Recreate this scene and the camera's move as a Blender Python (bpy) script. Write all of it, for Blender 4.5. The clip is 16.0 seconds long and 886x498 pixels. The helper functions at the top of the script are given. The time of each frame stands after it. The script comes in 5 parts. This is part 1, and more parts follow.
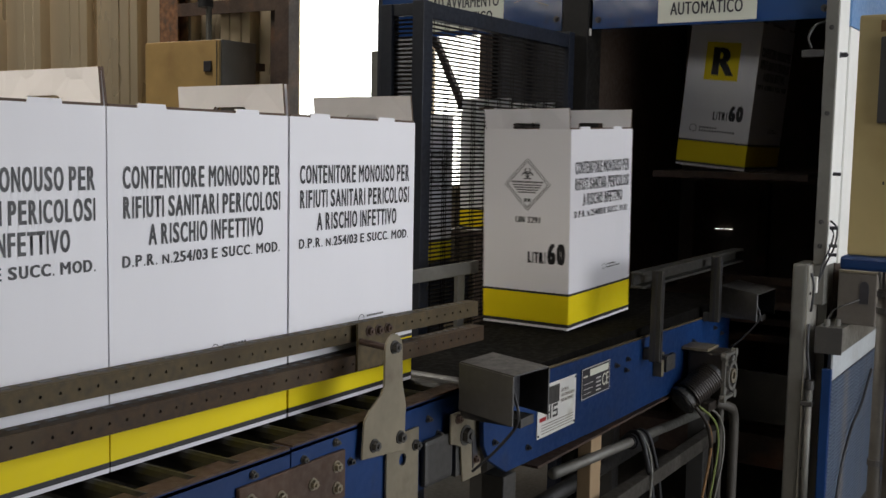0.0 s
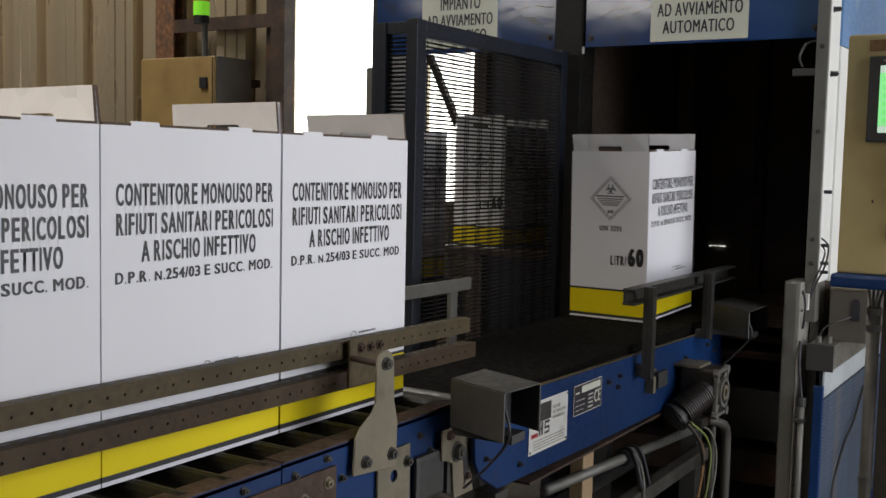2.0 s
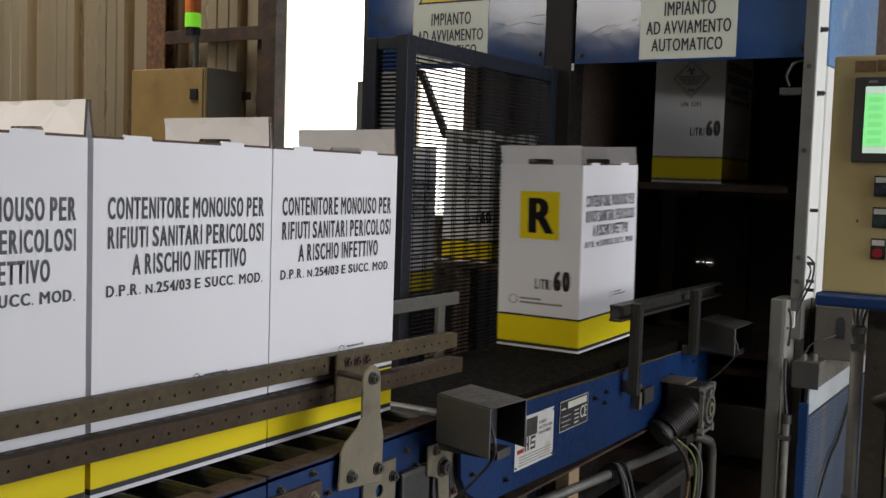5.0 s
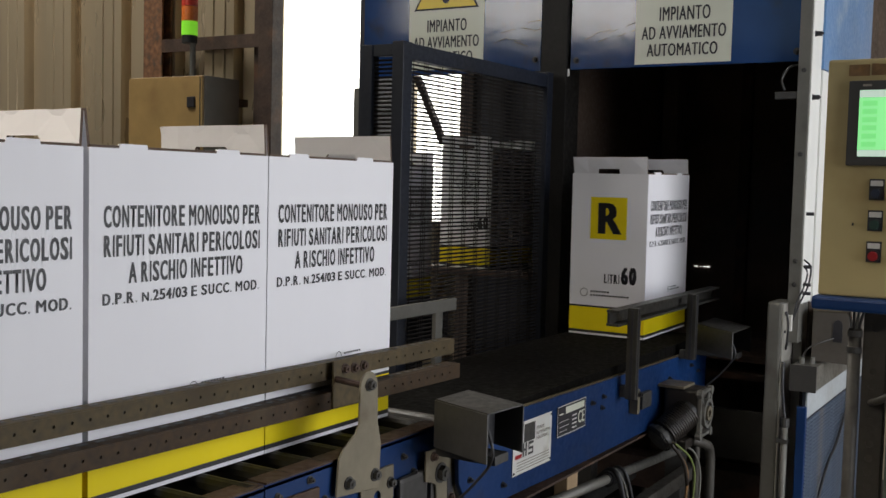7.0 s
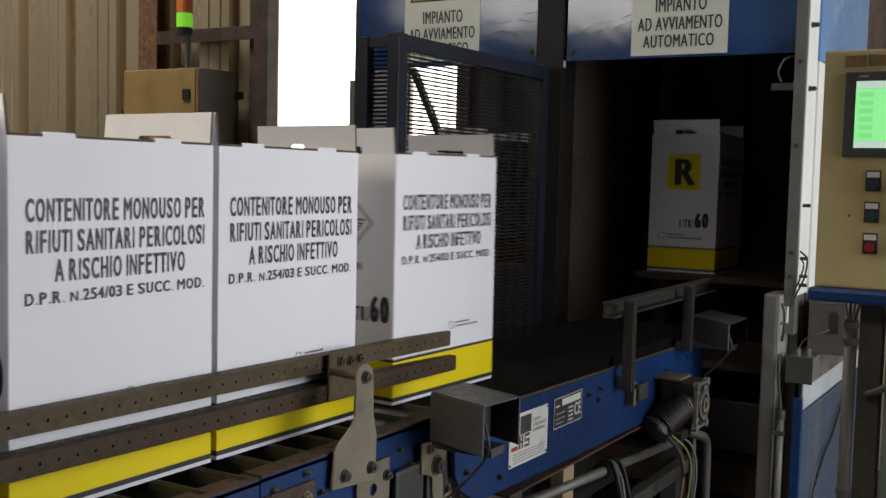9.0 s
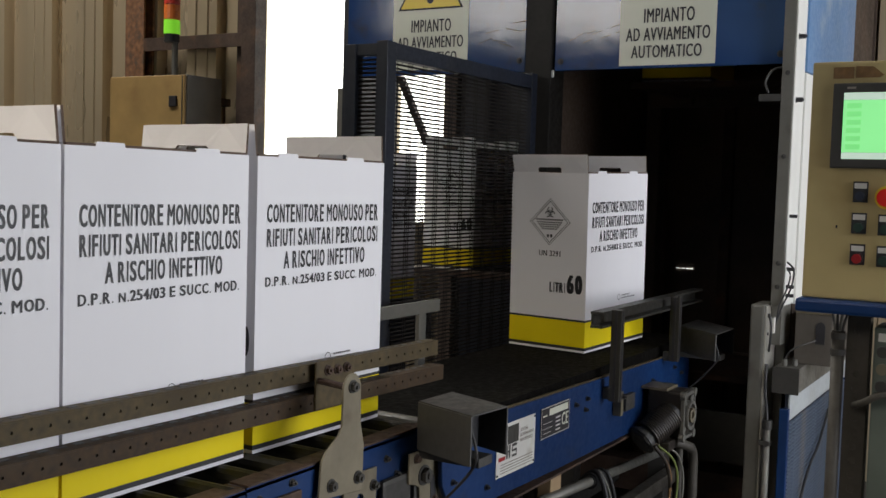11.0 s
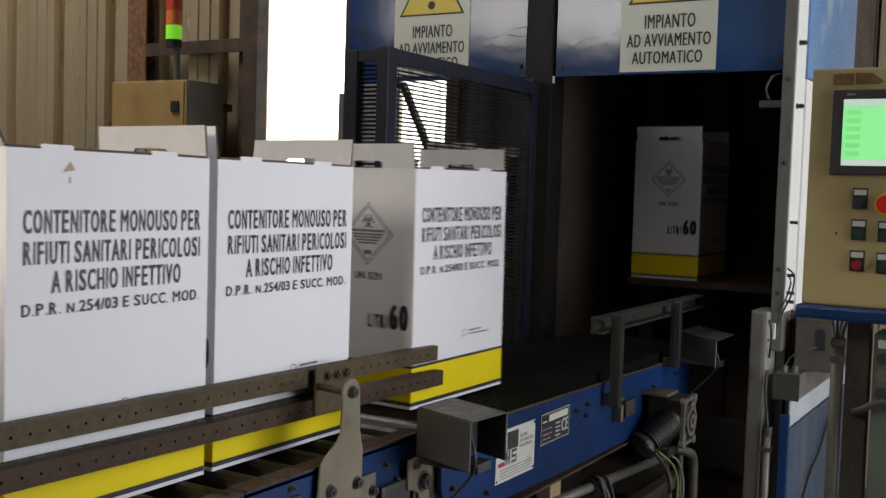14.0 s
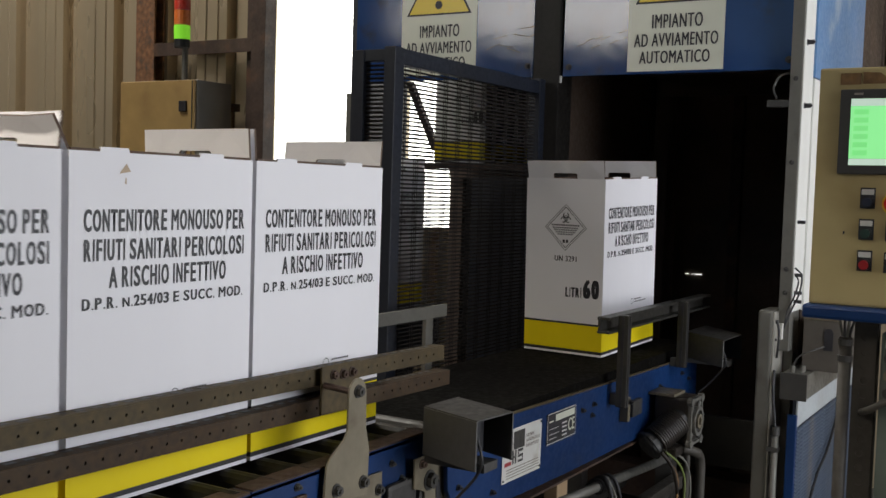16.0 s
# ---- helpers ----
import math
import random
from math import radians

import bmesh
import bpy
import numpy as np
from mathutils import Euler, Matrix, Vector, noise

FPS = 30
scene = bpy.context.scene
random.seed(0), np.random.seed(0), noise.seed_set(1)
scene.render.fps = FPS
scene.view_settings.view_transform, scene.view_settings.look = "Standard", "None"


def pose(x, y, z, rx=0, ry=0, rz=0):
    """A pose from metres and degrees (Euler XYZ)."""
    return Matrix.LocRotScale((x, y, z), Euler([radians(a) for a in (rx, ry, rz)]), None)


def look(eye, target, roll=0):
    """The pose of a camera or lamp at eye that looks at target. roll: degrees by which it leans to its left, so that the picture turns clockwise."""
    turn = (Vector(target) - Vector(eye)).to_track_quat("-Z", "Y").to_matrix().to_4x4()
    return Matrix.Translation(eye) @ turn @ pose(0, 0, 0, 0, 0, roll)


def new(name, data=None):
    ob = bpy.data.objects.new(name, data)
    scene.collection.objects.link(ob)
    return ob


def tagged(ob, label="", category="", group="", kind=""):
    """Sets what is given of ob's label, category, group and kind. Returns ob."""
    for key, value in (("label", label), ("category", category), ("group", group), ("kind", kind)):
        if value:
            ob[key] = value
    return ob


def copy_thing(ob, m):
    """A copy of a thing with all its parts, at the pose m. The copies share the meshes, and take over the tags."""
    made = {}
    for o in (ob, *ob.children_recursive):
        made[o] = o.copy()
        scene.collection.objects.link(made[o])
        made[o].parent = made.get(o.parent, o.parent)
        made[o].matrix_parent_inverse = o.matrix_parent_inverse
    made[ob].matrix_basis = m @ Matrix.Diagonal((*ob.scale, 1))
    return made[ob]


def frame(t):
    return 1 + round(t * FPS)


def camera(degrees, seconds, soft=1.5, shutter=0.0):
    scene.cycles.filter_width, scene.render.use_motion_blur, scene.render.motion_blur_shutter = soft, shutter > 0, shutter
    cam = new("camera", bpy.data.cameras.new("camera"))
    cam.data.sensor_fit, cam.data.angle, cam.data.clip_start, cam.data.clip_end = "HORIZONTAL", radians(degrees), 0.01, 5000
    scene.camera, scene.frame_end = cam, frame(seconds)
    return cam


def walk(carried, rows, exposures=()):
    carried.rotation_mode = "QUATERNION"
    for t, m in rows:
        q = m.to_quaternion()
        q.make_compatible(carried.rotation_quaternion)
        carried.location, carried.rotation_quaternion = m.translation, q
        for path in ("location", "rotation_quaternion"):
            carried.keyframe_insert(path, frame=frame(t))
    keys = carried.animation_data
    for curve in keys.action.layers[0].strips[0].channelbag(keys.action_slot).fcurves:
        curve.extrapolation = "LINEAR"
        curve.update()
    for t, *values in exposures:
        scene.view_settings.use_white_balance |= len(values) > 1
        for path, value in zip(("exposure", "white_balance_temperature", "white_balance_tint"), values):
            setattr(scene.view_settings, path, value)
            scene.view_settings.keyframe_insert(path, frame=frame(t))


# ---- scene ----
cam = camera(45.79, 16.0, shutter=0.5)
PATH = [
    (0, pose(-1.925, -1.292, 1.362, 84.490, -1.113, -57.639)),
    (0.5, pose(-1.925, -1.292, 1.362, 84.696, -1.107, -57.721)),
    (1, pose(-1.924, -1.298, 1.363, 84.718, -1.147, -57.955)),
    (1.5, pose(-1.927, -1.304, 1.368, 84.846, -1.336, -58.233)),
    (2, pose(-1.931, -1.305, 1.366, 85.355, -1.257, -57.867)),
    (2.5, pose(-1.930, -1.310, 1.371, 85.802, -1.502, -57.989)),
    (3, pose(-1.929, -1.307, 1.372, 86.136, -1.520, -58.435)),
    (3.5, pose(-1.934, -1.307, 1.370, 86.252, -1.616, -58.607)),
    (4, pose(-1.937, -1.310, 1.373, 86.024, -1.808, -58.444)),
    (6.5, pose(-1.937, -1.315, 1.372, 86.309, -1.746, -58.409)),
    (7, pose(-1.938, -1.319, 1.373, 86.399, -1.458, -58.511)),
    (7.5, pose(-1.936, -1.320, 1.373, 86.006, -1.638, -58.391)),
    (8, pose(-1.936, -1.321, 1.373, 86.122, -1.474, -58.560)),
    (8.5, pose(-1.937, -1.320, 1.372, 86.297, -1.400, -58.463)),
    (9, pose(-1.932, -1.317, 1.372, 85.990, -1.380, -58.710)),
    (11.5, pose(-1.927, -1.308, 1.371, 86.546, -1.763, -59.519)),
    (12, pose(-1.929, -1.308, 1.370, 86.463, -1.659, -59.090)),
    (12.5, pose(-1.928, -1.312, 1.371, 86.513, -1.819, -59.064)),
    (13, pose(-1.927, -1.311, 1.372, 86.379, -1.840, -59.029)),
    (13.5, pose(-1.925, -1.310, 1.372, 86.369, -1.891, -59.079)),
    (14, pose(-1.927, -1.314, 1.373, 86.767, -1.827, -59.338)),
    (14.5, pose(-1.928, -1.317, 1.373, 86.583, -1.912, -59.258)),
    (15, pose(-1.926, -1.314, 1.371, 86.486, -2.016, -59.089)),
    (15.5, pose(-1.926, -1.315, 1.375, 86.496, -1.937, -58.793)),
    (16, pose(-1.927, -1.318, 1.373, 86.734, -1.831, -58.903)),
]

walk(cam, PATH)

# ---- light ----
world = bpy.data.worlds.new("sky")
scene.world = world
world.use_nodes = True
_n = world.node_tree.nodes
_sky = _n.new("ShaderNodeTexSky")
_sky.sky_type, _sky.sun_disc = "NISHITA", False
_sky.sun_elevation, _sky.sun_rotation = radians(62), radians(200)
world.node_tree.links.new(_sky.outputs[0], _n["Background"].inputs[0])
_n["Background"].inputs[1].default_value = 0.12
sun = new("sun", bpy.data.lights.new("sun", "SUN"))
sun.data.energy, sun.data.angle, sun.data.color = 3.0, radians(0.5), (1, 0.95, 0.86)
sun.matrix_world = look((0, 0, 0), (0.16, 0.44, -0.88))
# daylight of the open gate beside the machine
gate = new("gate_daylight", bpy.data.lights.new("gate_daylight", "AREA"))
gate.data.shape, gate.data.size, gate.data.size_y = "RECTANGLE", 2.5, 2.8
gate.data.energy, gate.data.color = 100, (0.945, 0.95, 0.985)
gate.matrix_world = look((0.9, -3.15, 1.75), (0.7, 0, 1.5))
# added lamp at an unseen window behind the camera, for the header panels' sheen
sheen_fill = new("sheen_fill_lamp", bpy.data.lights.new("sheen_fill_lamp", "AREA"))
sheen_fill.data.shape, sheen_fill.data.size, sheen_fill.data.size_y = "RECTANGLE", 2.4, 0.62
sheen_fill.data.energy, sheen_fill.data.color = 9.5, (1.0, 0.95, 0.86)
sheen_fill.matrix_world = look((-3.1, 2.95, 3.05), (1.75, 1.2, 3.6))
sheen_fill.data.spread = radians(60)
# added lamp with a narrow steep beam, to brighten the queue's flaps and ends
flap_fill = new("window_line_daylight", bpy.data.lights.new("window_line_daylight", "AREA"))
flap_fill.data.shape, flap_fill.data.size, flap_fill.data.size_y = "RECTANGLE", 1.8, 1.3
flap_fill.data.energy, flap_fill.data.color = 12, (1.0, 0.90, 0.75)
flap_fill.data.spread = radians(51)
flap_fill.matrix_world = look((-3.1, 0.5, 3.2), (-1.0, 0.2, 1.0))
# added fill lamp in an unseen roof opening, for the far wall and cabinet
roof_fill = new("roof_fill_lamp", bpy.data.lights.new("roof_fill_lamp", "AREA"))
roof_fill.data.shape, roof_fill.data.size, roof_fill.data.size_y = "RECTANGLE", 4.5, 1.6
roof_fill.data.energy, roof_fill.data.color = 520, (1.0, 0.95, 0.86)
roof_fill.matrix_world = look((1.0, 5.2, 7.45), (1.0, 5.2, 0))
scene.view_settings.exposure = 0.0


# ---- materials ----
def material(name, base, rough=0.6, metal=0.0, var=0.25, scale=6.0, stain=None, stain_scale=1.2, stain_at=0.55, bump=0.1, fine=60.0, spec=0.5, coord="Object", stretch=(1, 1, 1)):
    """Base colour with fine grain, larger patches of a stain colour, and fine relief."""
    m = bpy.data.materials.new(name)
    m.use_nodes = True
    nt = m.node_tree
    n, l = nt.nodes, nt.links
    b = n["Principled BSDF"]
    b.inputs["Metallic"].default_value = metal
    b.inputs["Specular IOR Level"].default_value = spec
    tc = n.new("ShaderNodeTexCoord")
    mp = n.new("ShaderNodeMapping")
    mp.inputs["Scale"].default_value = stretch
    l.new(tc.outputs[coord], mp.inputs[0])

    def nz(s, d=4.0):
        t = n.new("ShaderNodeTexNoise")
        t.inputs["Scale"].default_value, t.inputs["Detail"].default_value = s, d
        l.new(mp.outputs[0], t.inputs["Vector"])
        return t.outputs["Fac"]

    def ramp(fac, a, c, p0, p1):
        r = n.new("ShaderNodeValToRGB")
        r.color_ramp.elements[0].position, r.color_ramp.elements[1].position = p0, p1
        r.color_ramp.elements[0].color, r.color_ramp.elements[1].color = (*a, 1), (*c, 1)
        l.new(fac, r.inputs[0])
        return r.outputs[0]

    dark = tuple(c * (1 - var) for c in base)
    light = tuple(min(1, c * (1 + var * 0.6)) for c in base)
    col = ramp(nz(scale), dark, light, 0.3, 0.7)
    if stain:
        mix = n.new("ShaderNodeMixRGB")
        l.new(ramp(nz(stain_scale, 6.0), (0, 0, 0), (1, 1, 1), stain_at, stain_at + 0.18), mix.inputs[0])
        l.new(col, mix.inputs[1])
        mix.inputs[2].default_value = (*stain, 1)
        col = mix.outputs[0]
    l.new(col, b.inputs["Base Color"])
    g = nz(fine, 3.0)
    l.new(ramp(g, (rough * 0.8,) * 3, (min(1, rough * 1.2),) * 3, 0.3, 0.7), b.inputs["Roughness"])
    if bump:
        bp = n.new("ShaderNodeBump")
        bp.inputs["Strength"].default_value, bp.inputs["Distance"].default_value = bump, 0.002
        l.new(g, bp.inputs["Height"])
        l.new(bp.outputs[0], b.inputs["Normal"])
    return m


def glow(name, colour, strength):
    m = bpy.data.materials.new(name)
    m.use_nodes = True
    b = m.node_tree.nodes["Principled BSDF"]
    b.inputs["Base Color"].default_value = (*colour, 1)
    b.inputs["Emission Color"].default_value = (*colour, 1)
    b.inputs["Emission Strength"].default_value = strength
    return m


CARD = material("white_cardboard", (0.80, 0.79, 0.815), 0.55, var=0.03, scale=3, stain=(0.72, 0.70, 0.68), stain_scale=2.2, stain_at=0.62, bump=0.12, fine=45, stretch=(1, 1, 0.15))
EDGE = material("raw_board_edge", (0.11, 0.07, 0.05), 0.9, var=0.3, scale=60, bump=0.3)
CARD_IN = material("card_inside", (0.50, 0.39, 0.28), 0.85, var=0.1, scale=8, bump=0.2)
YELLOW = material("yellow_print", (0.80, 0.63, 0.005), 0.6, var=0.05, scale=5, stain=(0.70, 0.54, 0.005), stain_at=0.6, spec=0.25)
INK = material("black_ink", (0.025, 0.024, 0.028), 0.5, var=0.3, scale=60)
BLUE = material("blue_paint", (0.005, 0.028, 0.105), 0.45, var=0.25, scale=4, stain=(0.022, 0.02, 0.024), stain_scale=5, stain_at=0.63, bump=0.12, spec=0.3)
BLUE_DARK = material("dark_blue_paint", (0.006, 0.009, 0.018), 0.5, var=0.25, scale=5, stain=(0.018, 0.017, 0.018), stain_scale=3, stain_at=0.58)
HOUSING = material("brown_grey_housing", (0.095, 0.083, 0.07), 0.55, 0.1, var=0.15, scale=7, stain=(0.07, 0.055, 0.045), stain_scale=4, stain_at=0.55)
STEEL = material("dull_steel", (0.205, 0.178, 0.125), 0.5, 0.4, var=0.2, scale=7, stain=(0.105, 0.078, 0.05), stain_scale=9, stain_at=0.55, bump=0.15)
GALV = material("grimy_rail_steel", (0.088, 0.066, 0.035), 0.65, 0.1, var=0.4, scale=60, stain=(0.055, 0.040, 0.022), stain_scale=4, stain_at=0.52, bump=0.15, spec=0.25)
GALV_BROWN = material("brown_rail_steel", (0.058, 0.037, 0.021), 0.65, 0.1, var=0.45, scale=60, stain=(0.080, 0.058, 0.034), stain_scale=5, stain_at=0.54, bump=0.2, spec=0.25)
RUST = material("rusty_plate", (0.075, 0.044, 0.028), 0.75, 0.2, var=0.35, scale=12, stain=(0.035, 0.023, 0.017), stain_scale=6, stain_at=0.5, bump=0.3)
IRON = material("brown_iron", (0.06, 0.036, 0.026), 0.7, 0.1, var=0.4, scale=10, stain=(0.12, 0.055, 0.025), stain_scale=5, stain_at=0.55, bump=0.3)
WIRE = material("dusty_dark_wire", (0.016, 0.0135, 0.0125), 0.8, var=0.3, scale=20, spec=0.15)
BLACK = material("black_plastic", (0.022, 0.022, 0.024), 0.5, var=0.3, scale=20)
HOOD = material("grey_painted_sheet", (0.042, 0.040, 0.037), 0.5, var=0.2, scale=9, stain=(0.065, 0.06, 0.05), stain_scale=6, stain_at=0.62)
BELT = material("black_belt_rubber", (0.0056, 0.005, 0.0043), 0.9, var=0.3, scale=5, stain=(0.010, 0.0085, 0.007), stain_scale=2.5, stain_at=0.55, spec=0.05)
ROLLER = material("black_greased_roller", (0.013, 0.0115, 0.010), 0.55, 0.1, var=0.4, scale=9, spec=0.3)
CORR = material("corrugated_sheet", (0.53, 0.435, 0.30), 0.30, 0.5, var=0.10, scale=2.0, stain=(0.40, 0.31, 0.20), stain_scale=0.8, stain_at=0.56, bump=0.0, fine=5, stretch=(1, 1, 0.25))
TAN = material("tan_cabinet_paint", (0.40, 0.26, 0.10), 0.5, var=0.15, scale=5, stain=(0.30, 0.18, 0.07), stain_scale=4, stain_at=0.58)
GREY = material("grey_cabinet_paint", (0.26, 0.235, 0.20), 0.55, var=0.12, scale=6, stain=(0.11, 0.09, 0.07), stain_scale=4, stain_at=0.6)
BEIGE = material("beige_panel_paint", (0.46, 0.37, 0.17), 0.45, var=0.1, scale=4, stain=(0.36, 0.27, 0.11), stain_scale=3, stain_at=0.6)
SIGNW = material("sign_white", (0.66, 0.67, 0.56), 0.35, var=0.06, scale=4, stain=(0.55, 0.54, 0.43), stain_scale=4, stain_at=0.6)
LABEL = material("label_white", (0.62, 0.61, 0.57), 0.35, var=0.08, scale=8, stain=(0.4, 0.36, 0.3), stain_scale=9, stain_at=0.63)
SIGNY = material("sign_yellow", (0.75, 0.55, 0.03), 0.35, var=0.06, scale=4)
PILLAR = material("white_lit_face", (0.72, 0.72, 0.68), 0.5, var=0.06, scale=5, stain=(0.42, 0.39, 0.34), stain_scale=4, stain_at=0.66)
PILLG = material("galvanised_pillar", (0.16, 0.155, 0.137), 0.5, 0.4, var=0.12, scale=8, stain=(0.09, 0.08, 0.068), stain_scale=6, stain_at=0.58)
ALU = material("dull_aluminium", (0.052, 0.050, 0.044), 0.45, 0.5, var=0.2, scale=8, stain=(0.08, 0.07, 0.06), stain_scale=6, stain_at=0.55)
STAND = material("dirty_stand_paint", (0.055, 0.049, 0.040), 0.6, 0.1, var=0.25, scale=9, stain=(0.03, 0.025, 0.02), stain_scale=6, stain_at=0.52)
# Oily grimy metal, its base also darkened for the shade under the belt.
GRIME = material("oily_shaded_metal", (0.032, 0.026, 0.021), 0.45, 0.3, var=0.4, scale=14, stain=(0.07, 0.05, 0.035), stain_scale=9, stain_at=0.6)
LIT_STEEL = material("lit_steel_face", (0.44, 0.42, 0.37), 0.4, 0.4, var=0.15, scale=7, stain=(0.2, 0.17, 0.13), stain_scale=5, stain_at=0.62)
RUSTCOL = material("orange_rust", (0.20, 0.095, 0.045), 0.85, var=0.5, scale=30, stain=(0.08, 0.05, 0.035), stain_scale=14, stain_at=0.5, bump=0.4)
TAPE = material("tape_residue", (0.20, 0.11, 0.042), 0.8, var=0.4, scale=40)
# Dark sheet for the unseen walls, to keep their bounced light down.
WALLM = material("dark_wall_sheet", (0.07, 0.064, 0.056), 0.7, 0.1, var=0.25, scale=2, stain=(0.11, 0.09, 0.07), stain_scale=1.5, stain_at=0.58)
CONC = material("concrete_floor", (0.105, 0.098, 0.087), 0.8, var=0.2, scale=3, stain=(0.065, 0.06, 0.053), stain_scale=0.9, stain_at=0.5, bump=0.3)
DARKM = material("dark_machine_metal", (0.085, 0.06, 0.046), 0.7, 0.1, var=0.35, scale=4, stain=(0.11, 0.07, 0.048), stain_scale=2, stain_at=0.55)
ROOF = material("roof_sheet", (0.18, 0.17, 0.16), 0.7, 0.1, var=0.15, scale=1)
SCREEN = glow("green_screen", (0.25, 0.78, 0.28), 0.85)
SCREEN_BAR = glow("pale_screen_bar", (0.62, 0.80, 0.66), 0.55)
SCREEN_CELL = glow("screen_cell", (0.19, 0.66, 0.21), 0.8)
LAMP_GREEN = glow("green_lamp_lit", (0.20, 0.62, 0.03), 0.6)
LAMP_RED = material("red_lamp", (0.62, 0.05, 0.03), 0.3, var=0.1)
LAMP_ORANGE = material("orange_lamp", (0.80, 0.20, 0.04), 0.3, var=0.1)
BTN_RED = material("red_button", (0.30, 0.015, 0.018), 0.35, var=0.1)
BTN_GREEN = material("green_button", (0.016, 0.045, 0.034), 0.4, var=0.1)
BTN_BLUE = material("blue_button", (0.018, 0.026, 0.05), 0.4, var=0.1)
WOOD = material("pale_wood", (0.36, 0.25, 0.14), 0.7, var=0.2, scale=6, stretch=(1, 1, 0.2))
DAY = glow("daylight_outside", (1.0, 1.0, 0.93), 3.0)
CABLE_YG = material("yellow_green_cable", (0.17, 0.21, 0.06), 0.5, var=0.2)
CABLE_W = material("grey_cable", (0.17, 0.165, 0.14), 0.6, var=0.2)


# ---- shape helpers ----
def part(name, bm, mat, parent=None, label="", smooth=False):
    me = bpy.data.meshes.new(name)
    bm.normal_update()
    bm.to_mesh(me)
    bm.free()
    for m in (mat if isinstance(mat, (list, tuple)) else [mat]):
        me.materials.append(m)
    if smooth:
        for p in me.polygons:
            p.use_smooth = True
    ob = new(name, me)
    if parent:
        ob.parent = parent
    if label:
        tagged(ob, label)
    return ob


def again(ob, parent, m):
    """Another part on the same mesh."""
    o = new(ob.name.split(".")[0], ob.data)
    o.parent, o.matrix_basis = parent, m
    return o


def thing(name, label, category, m=None, group="", kind=""):
    ob = new(name)
    ob.empty_display_size = 0.05
    if m is not None:
        ob.matrix_basis = m
    return tagged(ob, label, category, group, kind)


def bx(x0, x1, y0, y1, z0, z1, bev=0.0, bm=None, rot=None):
    b = bmesh.new()
    bmesh.ops.create_cube(b, size=1)
    for v in b.verts:
        v.co = Vector(((x0 + x1) / 2 + v.co.x * (x1 - x0), (y0 + y1) / 2 + v.co.y * (y1 - y0), (z0 + z1) / 2 + v.co.z * (z1 - z0)))
    if bev:
        bmesh.ops.bevel(b, geom=b.edges[:], offset=bev, segments=2, affect="EDGES", profile=0.6)
    if rot is not None:
        bmesh.ops.transform(b, matrix=rot, verts=b.verts)
    return join(bm, b)


def join(bm, b):
    if bm is None:
        return b
    tmp = bpy.data.meshes.new("tmp")
    b.to_mesh(tmp)
    b.free()
    bm.from_mesh(tmp)
    bpy.data.meshes.remove(tmp)
    return bm


def cy(p0, p1, r, seg=16, bm=None, r2=None, bev=0.0):
    b = bmesh.new()
    d = Vector(p1) - Vector(p0)
    bmesh.ops.create_cone(b, cap_ends=True, segments=seg, radius1=r, radius2=r if r2 is None else r2, depth=d.length)
    if bev:
        bmesh.ops.bevel(b, geom=[e for e in b.edges if len(e.link_faces) == 2 and min(len(f.verts) for f in e.link_faces) == 4 and max(len(f.verts) for f in e.link_faces) > 4], offset=bev, segments=2, affect="EDGES")
    m = Matrix.Translation((Vector(p0) + Vector(p1)) / 2) @ d.to_track_quat("Z", "Y").to_matrix().to_4x4()
    bmesh.ops.transform(b, matrix=m, verts=b.verts)
    return join(bm, b)


def prism(pts, axis, d0, d1, bm=None, bev=0.0):
    """A flat outline pushed along an axis: for x the outline is (y, z), for y (x, z), for z (x, y)."""
    b = bmesh.new()
    put = {"x": lambda p, d: (d, p[0], p[1]), "y": lambda p, d: (p[0], d, p[1]), "z": lambda p, d: (p[0], p[1], d)}[axis]
    f = b.faces.new([b.verts.new(put(p, d0)) for p in pts])
    top = bmesh.ops.extrude_face_region(b, geom=[f])
    bmesh.ops.translate(b, vec=Vector(put((0, 0), d1 - d0)), verts=[v for v in top["geom"] if isinstance(v, bmesh.types.BMVert)])
    bmesh.ops.recalc_face_normals(b, faces=b.faces)
    if bev:
        bmesh.ops.bevel(b, geom=b.edges[:], offset=bev, segments=1, affect="EDGES")
    return join(bm, b)


def tube(pts, r, seg=8, bm=None):
    """A bent round bar or cable through points, smoothed."""
    P = [Vector(p) for p in pts]
    fine = []
    for i in range(len(P) - 1):
        a, b_, c, d = P[max(i - 1, 0)], P[i], P[i + 1], P[min(i + 2, len(P) - 1)]
        for k in range(6):
            t = k / 6
            fine.append(0.5 * ((2 * b_) + (c - a) * t + (2 * a - 5 * b_ + 4 * c - d) * t * t + (3 * b_ - a - 3 * c + d) * t ** 3))
    fine.append(P[-1])
    b = bmesh.new()
    rings = []
    up = Vector((0.31, 0.2, 0.93)).normalized()
    for i, p in enumerate(fine):
        d = (fine[min(i + 1, len(fine) - 1)] - fine[max(i - 1, 0)]).normalized()
        u = d.cross(up).normalized()
        v = d.cross(u)
        rings.append([b.verts.new(p + r * (math.cos(2 * math.pi * k / seg) * u + math.sin(2 * math.pi * k / seg) * v)) for k in range(seg)])
    for A, B in zip(rings, rings[1:]):
        for k in range(seg):
            b.faces.new((A[k], A[(k + 1) % seg], B[(k + 1) % seg], B[k]))
    b.faces.new(rings[0])
    b.faces.new(rings[-1])
    bmesh.ops.recalc_face_normals(b, faces=b.faces)
    return join(bm, b)


